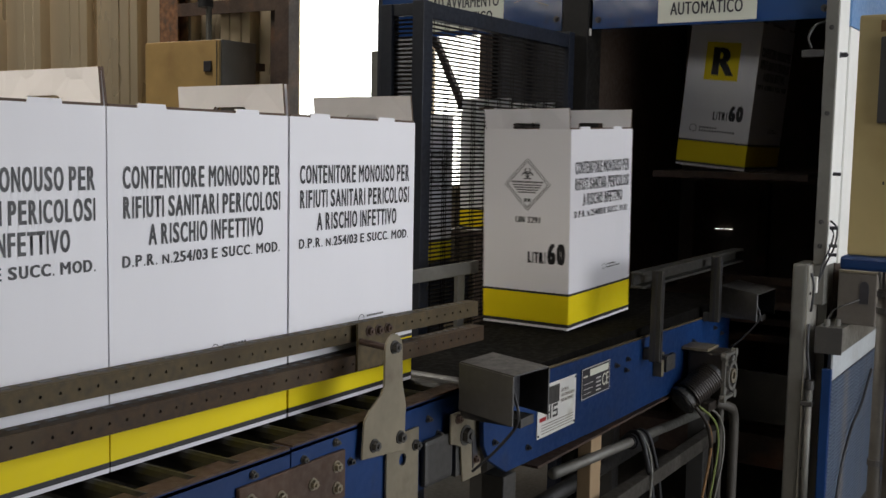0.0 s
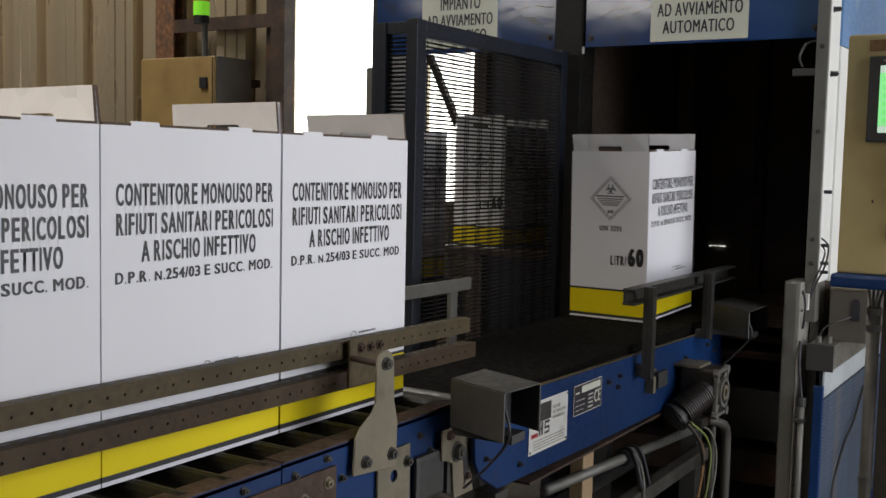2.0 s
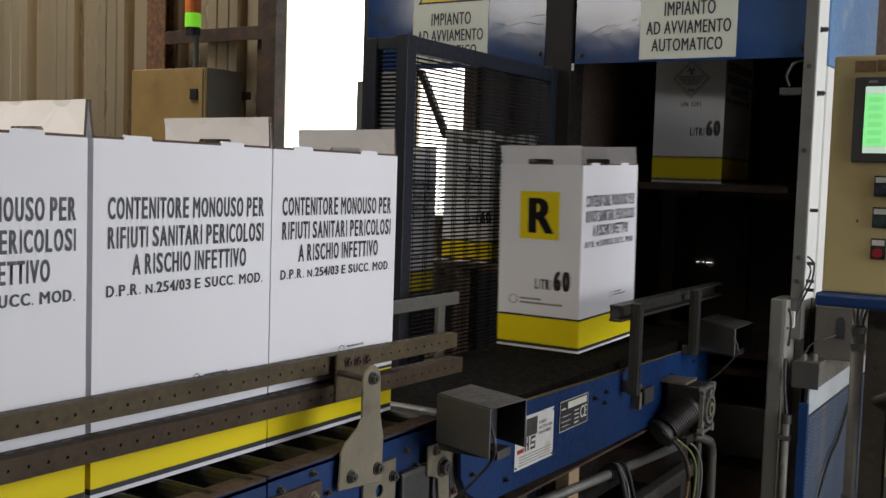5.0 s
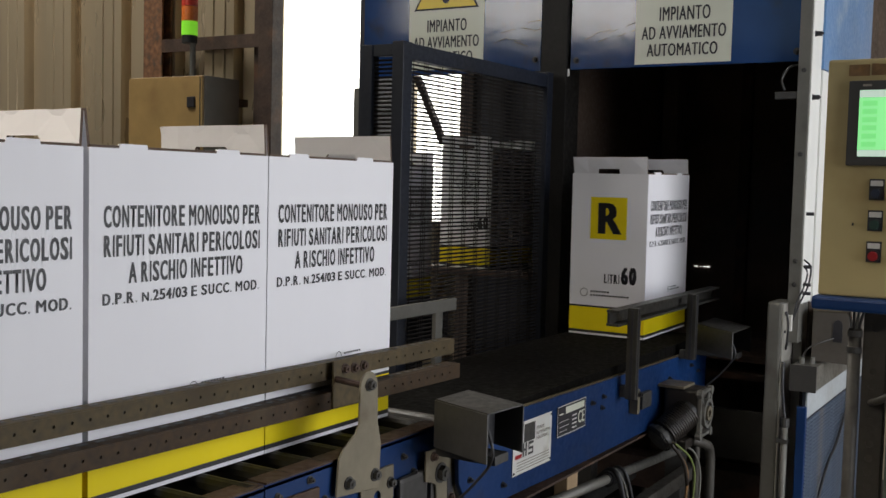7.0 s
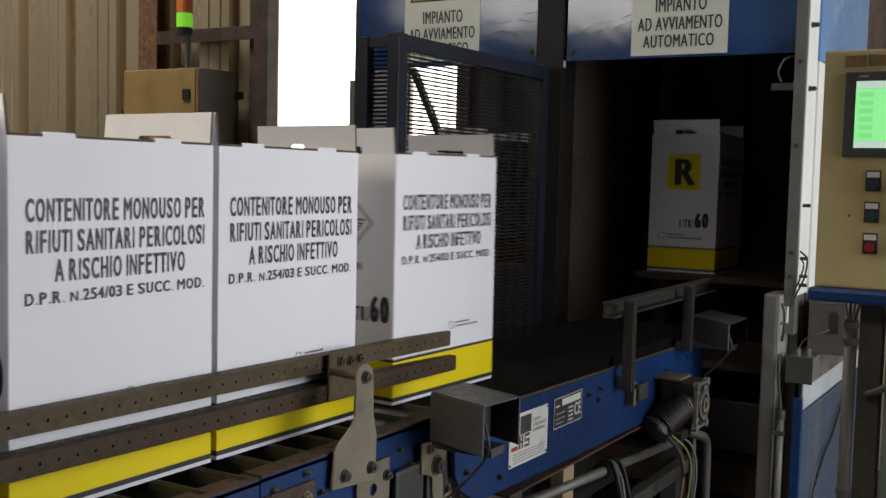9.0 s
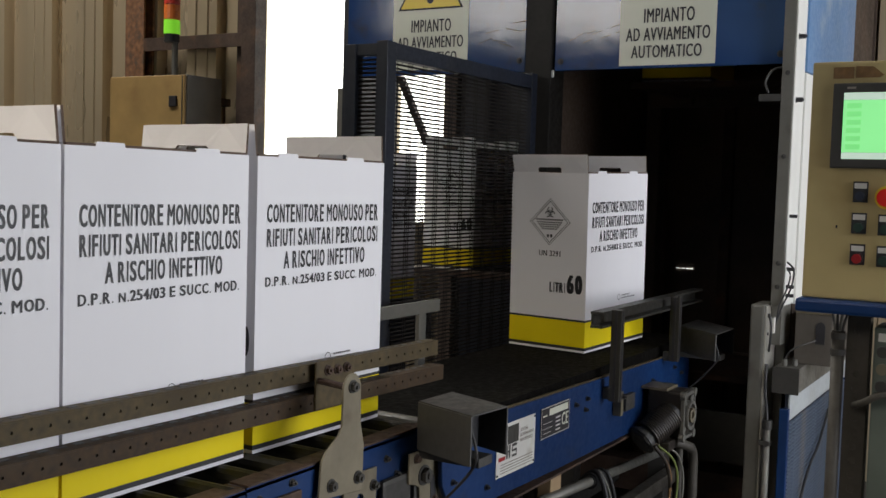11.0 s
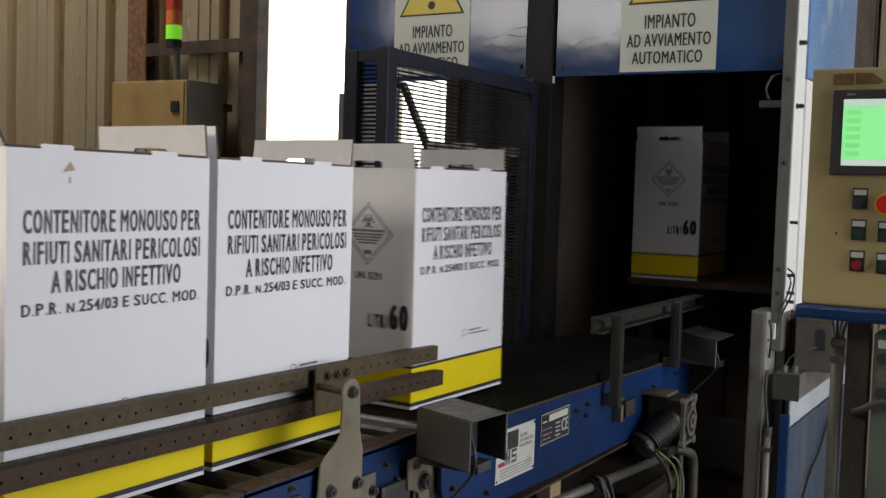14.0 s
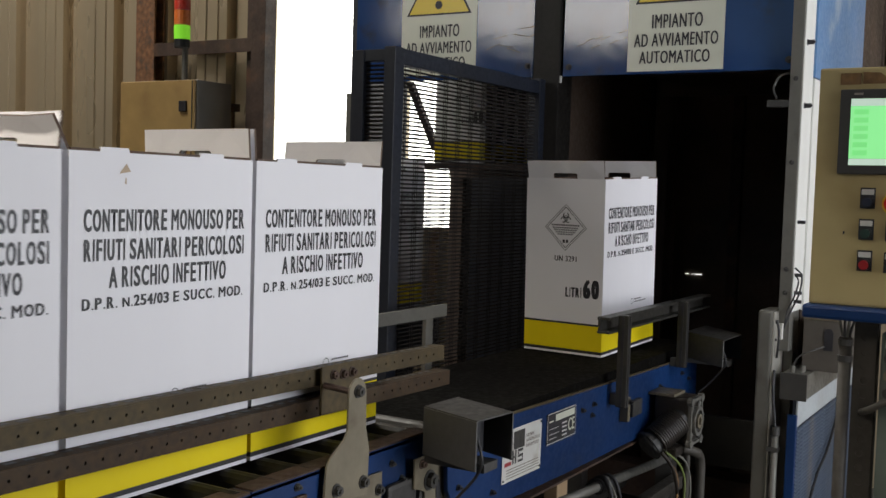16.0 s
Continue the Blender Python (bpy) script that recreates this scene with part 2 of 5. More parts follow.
def plate_with_holes(w, h, thick, holes, bm=None):
    """A sheet in x and z from 0 to w and 0 to h, its thickness along y, with round holes (x, z, r)."""
    tmp = bpy.data.curves.new("tmp", "CURVE")
    tmp.dimensions, tmp.fill_mode, tmp.extrude = "2D", "BOTH", thick / 2

    def ring(P):
        s = tmp.splines.new("POLY")
        s.points.add(len(P) - 1)
        for q, p in zip(s.points, P):
            q.co = (*p, 0, 1)
        s.use_cyclic_u = True

    ring([(0, 0), (w, 0), (w, h), (0, h)])
    for x, z, r in holes:
        ring([(x + r * math.cos(k * math.pi / 5), z + r * math.sin(k * math.pi / 5)) for k in range(10)])
    return curve_mesh(tmp, bm)


def curve_mesh(data, bm=None):
    ob = new("tmp", data)
    bpy.context.view_layer.update()
    me = bpy.data.meshes.new_from_object(ob.evaluated_get(bpy.context.evaluated_depsgraph_get()))
    b = bmesh.new()
    b.from_mesh(me)
    bpy.data.objects.remove(ob)
    bpy.data.curves.remove(data)
    bpy.data.meshes.remove(me)
    for v in b.verts:
        v.co = Vector((v.co.x, -v.co.z, v.co.y))
    return join(bm, b)


def words(text, x0, x1, z0, z1, bold=0.0, bm=None, y=0.0):
    """Writing that fills the rectangle x0..x1, z0..z1, reading along +x, seen from -y; bold: metres of thickening to both sides."""
    tmp = bpy.data.curves.new("tmp", "FONT")
    tmp.body, tmp.size, tmp.resolution_u, tmp.space_character = text, 1.0, 3, 1.12
    b = curve_mesh(tmp)
    xs, zs = [v.co.x for v in b.verts], [v.co.z for v in b.verts]
    ax, az, wx, wz = min(xs), min(zs), max(xs) - min(xs), max(zs) - min(zs)
    x0, x1 = x0 + bold, x1 - bold
    for v in b.verts:
        v.co = Vector((x0 + (v.co.x - ax) / wx * (x1 - x0), y, z0 + (v.co.z - az) / wz * (z1 - z0)))
    if bold:
        for k, d in enumerate((-bold, -bold / 2, bold / 2, bold)):
            c = b.copy() if k == 0 else first.copy()
            if k == 0:
                first = b.copy()
            bmesh.ops.translate(c, vec=(d, -0.00012 * (k + 1), 0), verts=c.verts)
            b = join(b, c)
        first.free()
    return join(bm, b)


ADVANCE = {"I": 0.278, " ": 0.278, ".": 0.25, "/": 0.30, "M": 0.833, "O": 0.778, "E": 0.667, "P": 0.667, "S": 0.667, "V": 0.667, "F": 0.611, "T": 0.611, "L": 0.611}


def capitals(text, x0, x1, z0, z1, y=0.0, heavy=0.0008, small=""):
    """Bold condensed capitals in x0..x1, z0..z1, each letter set to its own width; letters in small stand lower."""
    adv = [ADVANCE.get(ch, 0.556 if ch.isdigit() else 0.722) for ch in text]
    unit, at, out = (x1 - x0) / (sum(adv) - 0.12), x0 - 0.06 * (x1 - x0) / sum(adv), None
    for ch, a in zip(text, adv):
        if ch != " ":
            tmp = bpy.data.curves.new("tmp", "FONT")
            tmp.body, tmp.size, tmp.resolution_u, tmp.offset = ch, 1.0, 3, 0.0 if ch in "MN" else 0.014
            b = curve_mesh(tmp)
            side = {"A": 0.015, "V": 0.015, "T": 0.02, "/": 0.0}.get(ch, 0.02 if ch.isdigit() else 0.045 if ch in "OCSD" else 0.07)
            l, r = at + side * unit + heavy, at + (a - side) * unit - heavy
            top = z0 + (z1 - z0) * (0.17 if ch == "." else 0.82 if ch in small else 1.0)
            xs, zs = [v.co.x for v in b.verts], [v.co.z for v in b.verts]
            ax, az, wx, wz = min(xs), min(zs), max(xs) - min(xs), max(zs) - min(zs)
            for v in b.verts:
                v.co = Vector((l + (v.co.x - ax) / wx * (r - l), y, z0 + (v.co.z - az) / wz * (top - z0)))
            base = b.copy()
            for k, d in enumerate((-heavy, heavy)):
                c = base.copy()
                bmesh.ops.translate(c, vec=(d, -0.00012 * (k + 1), 0), verts=c.verts)
                b = join(b, c)
            base.free()
            out = join(out, b)
        at += a * unit
    return out


def bars(rects, bm=None, y=0.0):
    """Flat strips x0, x1, z0, z1 seen from -y."""
    b = bm or bmesh.new()
    for x0, x1, z0, z1 in rects:
        b.faces.new([b.verts.new((x, y, z)) for x, z in ((x0, z0), (x1, z0), (x1, z1), (x0, z1))])
    return b


def ring_flat(cx, cz, r, w, seg=20, bm=None, y=0.0, a0=0.0, a1=360.0):
    b = bm or bmesh.new()
    P = [radians(a0 + (a1 - a0) * k / seg) for k in range(seg + 1)]
    v = [(b.verts.new((cx + r * math.cos(a), y, cz + r * math.sin(a))), b.verts.new((cx + (r - w) * math.cos(a), y, cz + (r - w) * math.sin(a)))) for a in P]
    for (a, c), (d, e) in zip(v, v[1:]):
        b.faces.new((a, d, e, c))
    return b


def bolt(p, way, r=0.008, h=0.007, bm=None):
    """A hexagon head on a washer."""
    p, way = Vector(p), Vector(way).normalized()
    bm = cy(p, p + way * 0.002, r * 1.35, 14, bm)
    bm = cy(p + way * 0.002, p + way * (0.002 + h), r, 6, bm)
    return cy(p + way * (0.002 + h), p + way * (0.006 + h), r * 0.45, 8, bm)


# ---- the shed ----
def corrugated(name, y0, y1, z0, z1, x):
    """A trapezoid sheet wall across x: broad pans and crowns, two fine beads on each crown."""
    b = bmesh.new()
    pitch, first, prof = 0.555, 0.34, []
    k = math.floor((y0 - first) / pitch) - 1
    shape = ((0.0, 0.07), (0.030, 0.07), (0.034, -0.022), (0.092, -0.036), (0.098, -0.047), (0.104, -0.039), (0.180, -0.056), (0.186, -0.067), (0.192, -0.059), (0.254, -0.073), (0.258, 0.07), (0.290, 0.07), (0.294, 0.0), (0.420, 0.02), (0.551, 0.042))
    while first + pitch * k < y1:
        for dy, dx in shape:
            y = first + pitch * k + dy
            if y0 < y < y1:
                prof.append((y, x + dx))
        k += 1
    prof = [(y0, prof[0][1])] + prof + [(y1, prof[-1][1])]
    prof = prof + [(a, c + 0.012) for a, c in reversed(prof)]
    f = b.faces.new([b.verts.new((c, a, z0)) for a, c in prof])
    top = bmesh.ops.extrude_face_region(b, geom=[f])
    bmesh.ops.translate(b, vec=(0, 0, z1 - z0), verts=[v for v in top["geom"] if isinstance(v, bmesh.types.BMVert)])
    bmesh.ops.recalc_face_normals(b, faces=b.faces)
    return tagged(part(name, b, CORR), "weathered corrugated metal sheet wall of the shed", "wall", kind="structure")


def shed():
    tagged(part("floor", bx(-8, 3.5, -4.5, 10, -0.2, 0), CONC), "stained grey concrete factory floor", "floor", kind="structure")
    tagged(part("ground", bx(-60, 120, -120, 120, -0.5, -0.2), CONC), "pale concrete yard outside the shed", "ground", kind="structure")
    b = bx(-8, 3.6, -4.6, 4.4, 7.5, 7.6)
    bx(-8, 3.6, 6.0, 10.2, 7.5, 7.6, bm=b)
    bx(-8, -1.3, 4.4, 6.0, 7.5, 7.6, bm=b)
    bx(3.3, 3.6, 4.4, 6.0, 7.5, 7.6, bm=b)
    tagged(part("ceiling", b, ROOF), "dark metal roof sheets over the shed", "ceiling", kind="structure")
    corrugated("wall_east_1", 3.24, 10, 0, 7.5, 3.5)
    corrugated("wall_east_2", 2.187, 2.623, 0, 7.5, 3.5)
    corrugated("wall_east_3", 1.855, 2.187, 0, 1.14, 3.5)
    corrugated("wall_east_4", -4.5, 1.855, 0, 7.5, 3.5)
    tagged(part("wall_east_5", bx(3.48, 3.52, 1.855, 3.24, 3.3, 7.5), CORR), "sheet wall over the doorway", "wall", kind="structure")
    tagged(part("wall_north", bx(-8, 3.6, 10, 10.2, 0, 7.5), WALLM), "metal sheet wall", "wall", kind="structure")
    # Unseen wall; its two openings are added for the flap and sheen lamps.
    WEST = bx(-3.36, -3.16, -4.6, -0.42, 0, 7.5)
    bx(-3.36, -3.16, -0.42, 1.42, 0, 2.5, bm=WEST)
    bx(-3.36, -3.16, -0.42, 1.42, 3.9, 7.5, bm=WEST)
    bx(-3.36, -3.16, 1.42, 1.7, 0, 7.5, bm=WEST)
    bx(-3.36, -3.16, 4.2, 10.2, 0, 7.5, bm=WEST)
    bx(-3.36, -3.16, 1.7, 4.2, 0, 2.72, bm=WEST)
    bx(-3.36, -3.16, 1.7, 4.2, 3.38, 7.5, bm=WEST)
    tagged(part("wall_west", WEST, WALLM), "unseen metal sheet wall with two openings added for lamps", "wall", kind="structure")
    b = bx(-8, -0.3, -3.4, -3.2, 0, 7.5)
    bx(2.3, 3.6, -3.4, -3.2, 0, 7.5, bm=b)
    bx(-0.3, 2.3, -3.4, -3.2, 3.25, 7.5, bm=b)
    tagged(part("wall_south", b, WALLM), "metal sheet wall with a wide open gate", "wall", kind="structure")
    # the yard, too bright to see
    tagged(part("backdrop", bx(9.0, 9.05, -2, 14, -0.2, 9), DAY), "glaring daylight beyond the open doorway", "backdrop", kind="structure")


shed()


# ---- containers ----
A, B, H, T = 0.417, 0.283, 0.57, 0.005
LV = (0.0, 0.0072, 0.0165, 0.098, 0.1045, H)


def shell():
    """The four printed walls and the bottom of an open carton, with the inside."""
    b = bmesh.new()
    def loop(x0, x1, y0, y1, z):
        return [b.verts.new(p) for p in ((x0, y0, z), (x1, y0, z), (x1, y1, z), (x0, y1, z))]
    rings = [loop(0, A, 0, B, z) for z in LV]
    mats = (0, 2, 1, 2, 0)
    for (r, s), m in zip(zip(rings, rings[1:]), mats):
        for k in range(4):
            b.faces.new((r[k], r[(k + 1) % 4], s[(k + 1) % 4], s[k])).material_index = m
    inn = loop(T, A - T, T, B - T, H)
    low = loop(T, A - T, T, B - T, 0.006)
    for k in range(4):
        b.faces.new((rings[-1][k], rings[-1][(k + 1) % 4], inn[(k + 1) % 4], inn[k])).material_index = 3
        b.faces.new((inn[k], inn[(k + 1) % 4], low[(k + 1) % 4], low[k])).material_index = 3
    b.faces.new(low).material_index = 3
    b.faces.new(list(reversed(rings[0]))).material_index = 0
    bmesh.ops.recalc_face_normals(b, faces=b.faces)
    return b


def end_flap(lean):
    """An upright end flap with the hand hole at its fold; outline in y and z."""
    h, s0, s1 = 0.059, 0.099, 0.184
    b = prism([(0.004, 0), (s0, 0), (s0, 0.013), (s0 + 0.004, 0.017), (s1 - 0.004, 0.017), (s1, 0.013), (s1, 0), (B - 0.006, 0), (B - 0.005, h - 0.002), (0.003, h)], "x", 0, T)
    # old creases
    for k, (y, d) in enumerate(((0.062, 0.003), (0.118, -0.002), (0.176, 0.0035), (0.226, -0.0015))):
        bmesh.ops.bisect_plane(b, geom=b.verts[:] + b.edges[:] + b.faces[:], plane_co=(0, y + 0.006 * math.sin(lean + k), 0), plane_no=(0, 1, 0.12 * math.sin(3 * k + lean)))
    for v in b.verts:
        v.co.x += (v.co.z / h) * 0.0022 * math.sin(v.co.y * 55 + lean)
    b.normal_update()
    for f in b.faces:
        f.material_index = 0 if abs(f.normal.x) > 0.5 else 1
    return b


def mirror_to_end(b):
    """Turn a drawing made for the long face (x, z) onto the upstream end face, where x counts from the far corner."""
    for v in b.verts:
        v.co = Vector((-0.0006, B - v.co.x, v.co.z))
    bmesh.ops.reverse_faces(b, faces=b.faces[:])
    return b


def prototype(kind):
    c = thing("container", "white cardboard waste container with a yellow band, open end flaps and black print", "container")
    part("body", shell(), [CARD, YELLOW, INK, EDGE], c)
    o = part("flap", end_flap(-11), [CARD, EDGE], c)
    o.location, o.rotation_euler = (0, 0, H), (0, radians(-10), 0)
    o = part("flap", end_flap(11), [CARD, EDGE], c)
    o.location, o.rotation_euler = (A - T, 0, H), (0, radians(6), 0)
    part("cut_edge", bx(0.004, A - 0.004, 0.0012, 0.0042, H, H + 0.0042), EDGE, c, "raw brown board edge")
    o = part("top_tab", prism([(0.06, H), (0.12, H), (0.118, H + 0.0075), (0.062, H + 0.0075)], "y", 0.0002, T), CARD, c)
    again(o, c, pose(0.22, 0, 0))
    y = -0.0006
    part("text_line", capitals("CONTENITORE MONOUSO PER", 0.029, 0.396, 0.4435, 0.479, y), INK, c, "black printed capitals")
    part("text_line", capitals("RIFIUTI SANITARI PERICOLOSI", 0.029, 0.396, 0.397, 0.4315, y), INK, c, "black printed capitals")
    part("text_line", capitals("A RISCHIO INFETTIVO", 0.081, 0.349, 0.3525, 0.3865, y), INK, c, "black printed capitals")
    part("text_line", capitals("D.P.R. N.254/03 E SUCC. MOD.", 0.027, 0.395, 0.320, 0.3385, y, 0.0008, small="N"), INK, c, "small black printed capitals")
    b = ring_flat(0.228, 0.160, 0.010, 0.0015, y=y)
    bars([(0.247 + 0.0075 * k, 0.2525 + 0.0075 * k, 0.1625, 0.1665) for k in range(8)] + [(0.247 + 0.0075 * k, 0.2525 + 0.0075 * k, 0.1535, 0.1575) for k in range(13)], b, y=y)
    part("small_print", b, INK, c)
    # end face: x counts from the far corner
    if kind == "R":
        part("yellow_square", mirror_to_end(bars([(0.073, 0.209, 0.341, 0.488)])), YELLOW, c, "yellow printed square")
        b = mirror_to_end(capitals("R", 0.099, 0.192, 0.360, 0.468, heavy=0.0055))
        for v in b.verts:
            v.co.x = -0.0014
        part("letter", b, INK, c, "bold black letter")
        b = ring_flat(0.055, 0.150, 0.015, 0.002)
        part("small_print", mirror_to_end(bars([(0.08 + 0.0105 * k, 0.0875 + 0.0105 * k, 0.152, 0.158) for k in range(7)] + [(0.08 + 0.0105 * k, 0.0875 + 0.0105 * k, 0.139, 0.145) for k in range(14)], b)), INK, c)
    else:
        b = bmesh.new()
        cx, cz = 0.146, 0.412
        for k in range(4):
            a0, a1 = k * math.pi / 2, (k + 1) * math.pi / 2
            P = [(0.0675, a0), (0.0675, a1), (0.0645, a1), (0.0645, a0)]
            b.faces.new([b.verts.new((cx + r * math.cos(a), 0, cz + r * math.sin(a))) for r, a in P])
            # dashes of the outer border
            e0, e1 = Vector((math.cos(a0), math.sin(a0))), Vector((math.cos(a1), math.sin(a1)))
            for n in range(17):
                u, v = e0.lerp(e1, (n + 0.2) / 17), e0.lerp(e1, (n + 0.8) / 17)
                b.faces.new([b.verts.new((cx + q.x * r, 0, cz + q.y * r)) for q, r in ((u, 0.0765), (v, 0.0765), (v, 0.0725), (u, 0.0725))])
        # three open rings over a smaller one
        for k in range(3):
            a = radians(90 + 120 * k)
            ring_flat(cx + 0.0095 * math.cos(a), cz + 0.03 + 0.0095 * math.sin(a), 0.0105, 0.0035, 16, b, a0=math.degrees(a) + 35, a1=math.degrees(a) + 325)
        ring_flat(cx, cz + 0.03, 0.009, 0.0022, 14, b)
        for z, half in ((0.0045, 0.051), (-0.0035, 0.047), (-0.0105, 0.042), (-0.0175, 0.036), (-0.0245, 0.029)):
            n = int(half / 0.0042)
            bars([(cx - half + 2 * half * k / n, cx - half + 2 * half * (k + 0.72) / n, cz + z, cz + z + (0.0055 if z > 0 else 0.0042)) for k in range(n)], b)
        bars([(cx - 0.010, cx - 0.002, cz - 0.050, cz - 0.040), (cx + 0.002, cx + 0.010, cz - 0.050, cz - 0.040)], b)
        part("hazard_diamond", mirror_to_end(b), INK, c, "black diamond hazard mark")
        part("text_line", mirror_to_end(words("UN 3291", 0.108, 0.188, 0.302, 0.320, 0.0008)), INK, c)
    dx = -0.02 if kind == "R" else 0.0
    part("text_line", mirror_to_end(capitals("LITRI", 0.150 + dx, 0.208 + dx, 0.187, 0.219, heavy=0.0012)), INK, c)
    part("text_line", mirror_to_end(capitals("60", 0.215 + dx, 0.268 + dx, 0.186, 0.247, heavy=0.0036)), INK, c, "bold black number")
    return c


PROTO = {"R": prototype("R"), "D": prototype("D")}
tagged(PROTO["R"], "white cardboard container with a yellow square, letter R and yellow band", group="containers on the line")
tagged(PROTO["D"], "white cardboard container with a black hazard diamond and yellow band", group="containers on the line")
_used = set()


def container(kind, m):
    if kind not in _used:
        _used.add(kind)
        PROTO[kind].matrix_basis = m
        return PROTO[kind]
    return copy_thing(PROTO[kind], m)


BOXES = {k: container(kind, pose(0, 0, 0.85)) for k, kind in (("lifted", "R"), ("first", "D"), ("second", "R"), ("third", "D"), ("fourth", "D"), ("fifth", "D"), ("sixth", "R"), ("seventh", "D"), ("other", "D"), ("waiting", "D"))}


# how far each one's end flaps lean: upstream, downstream
LEAN = {"second": (-9, -9), "third": (-10, -5), "fourth": (-10, -3), "fifth": (-8, 5), "sixth": (-32, -4), "seventh": (-6, 8), "other": (-12, 10)}
for k, (up, down) in LEAN.items():
    for o in BOXES[k].children:
        if o.name.startswith("flap"):
            o.rotation_euler.y = radians(up if o.location.x < 0.1 else down)


def smooth_rows(rows):
    """Rows of t, x, y, z, yaw, lean and, for a tilted one, roll in degrees."""
    out = []
    for t, x, y, z, yaw, lean, *roll in rows:
        sag = 0.005 * min(1, max(0, (0.15 - x) / 0.2)) if z == 0.85 else 0
        out.append((t, Matrix.Translation((x, y, z - sag)) @ Euler((0, radians(-lean), 0)).to_matrix().to_4x4() @ pose(0, 0, 0, roll[0] if roll else 0, 0, yaw)))
    return out


RISE = 0.42


def rising(t0, z0, x, y, yaw=0):
    """From t0 on the chain lift carries a box up evenly to the end."""
    return [(t, x, y, z0 + RISE * (t - t0), yaw, 0) for t in [t0] + [s for s in range(1, 17) if s > t0 + 0.3]]


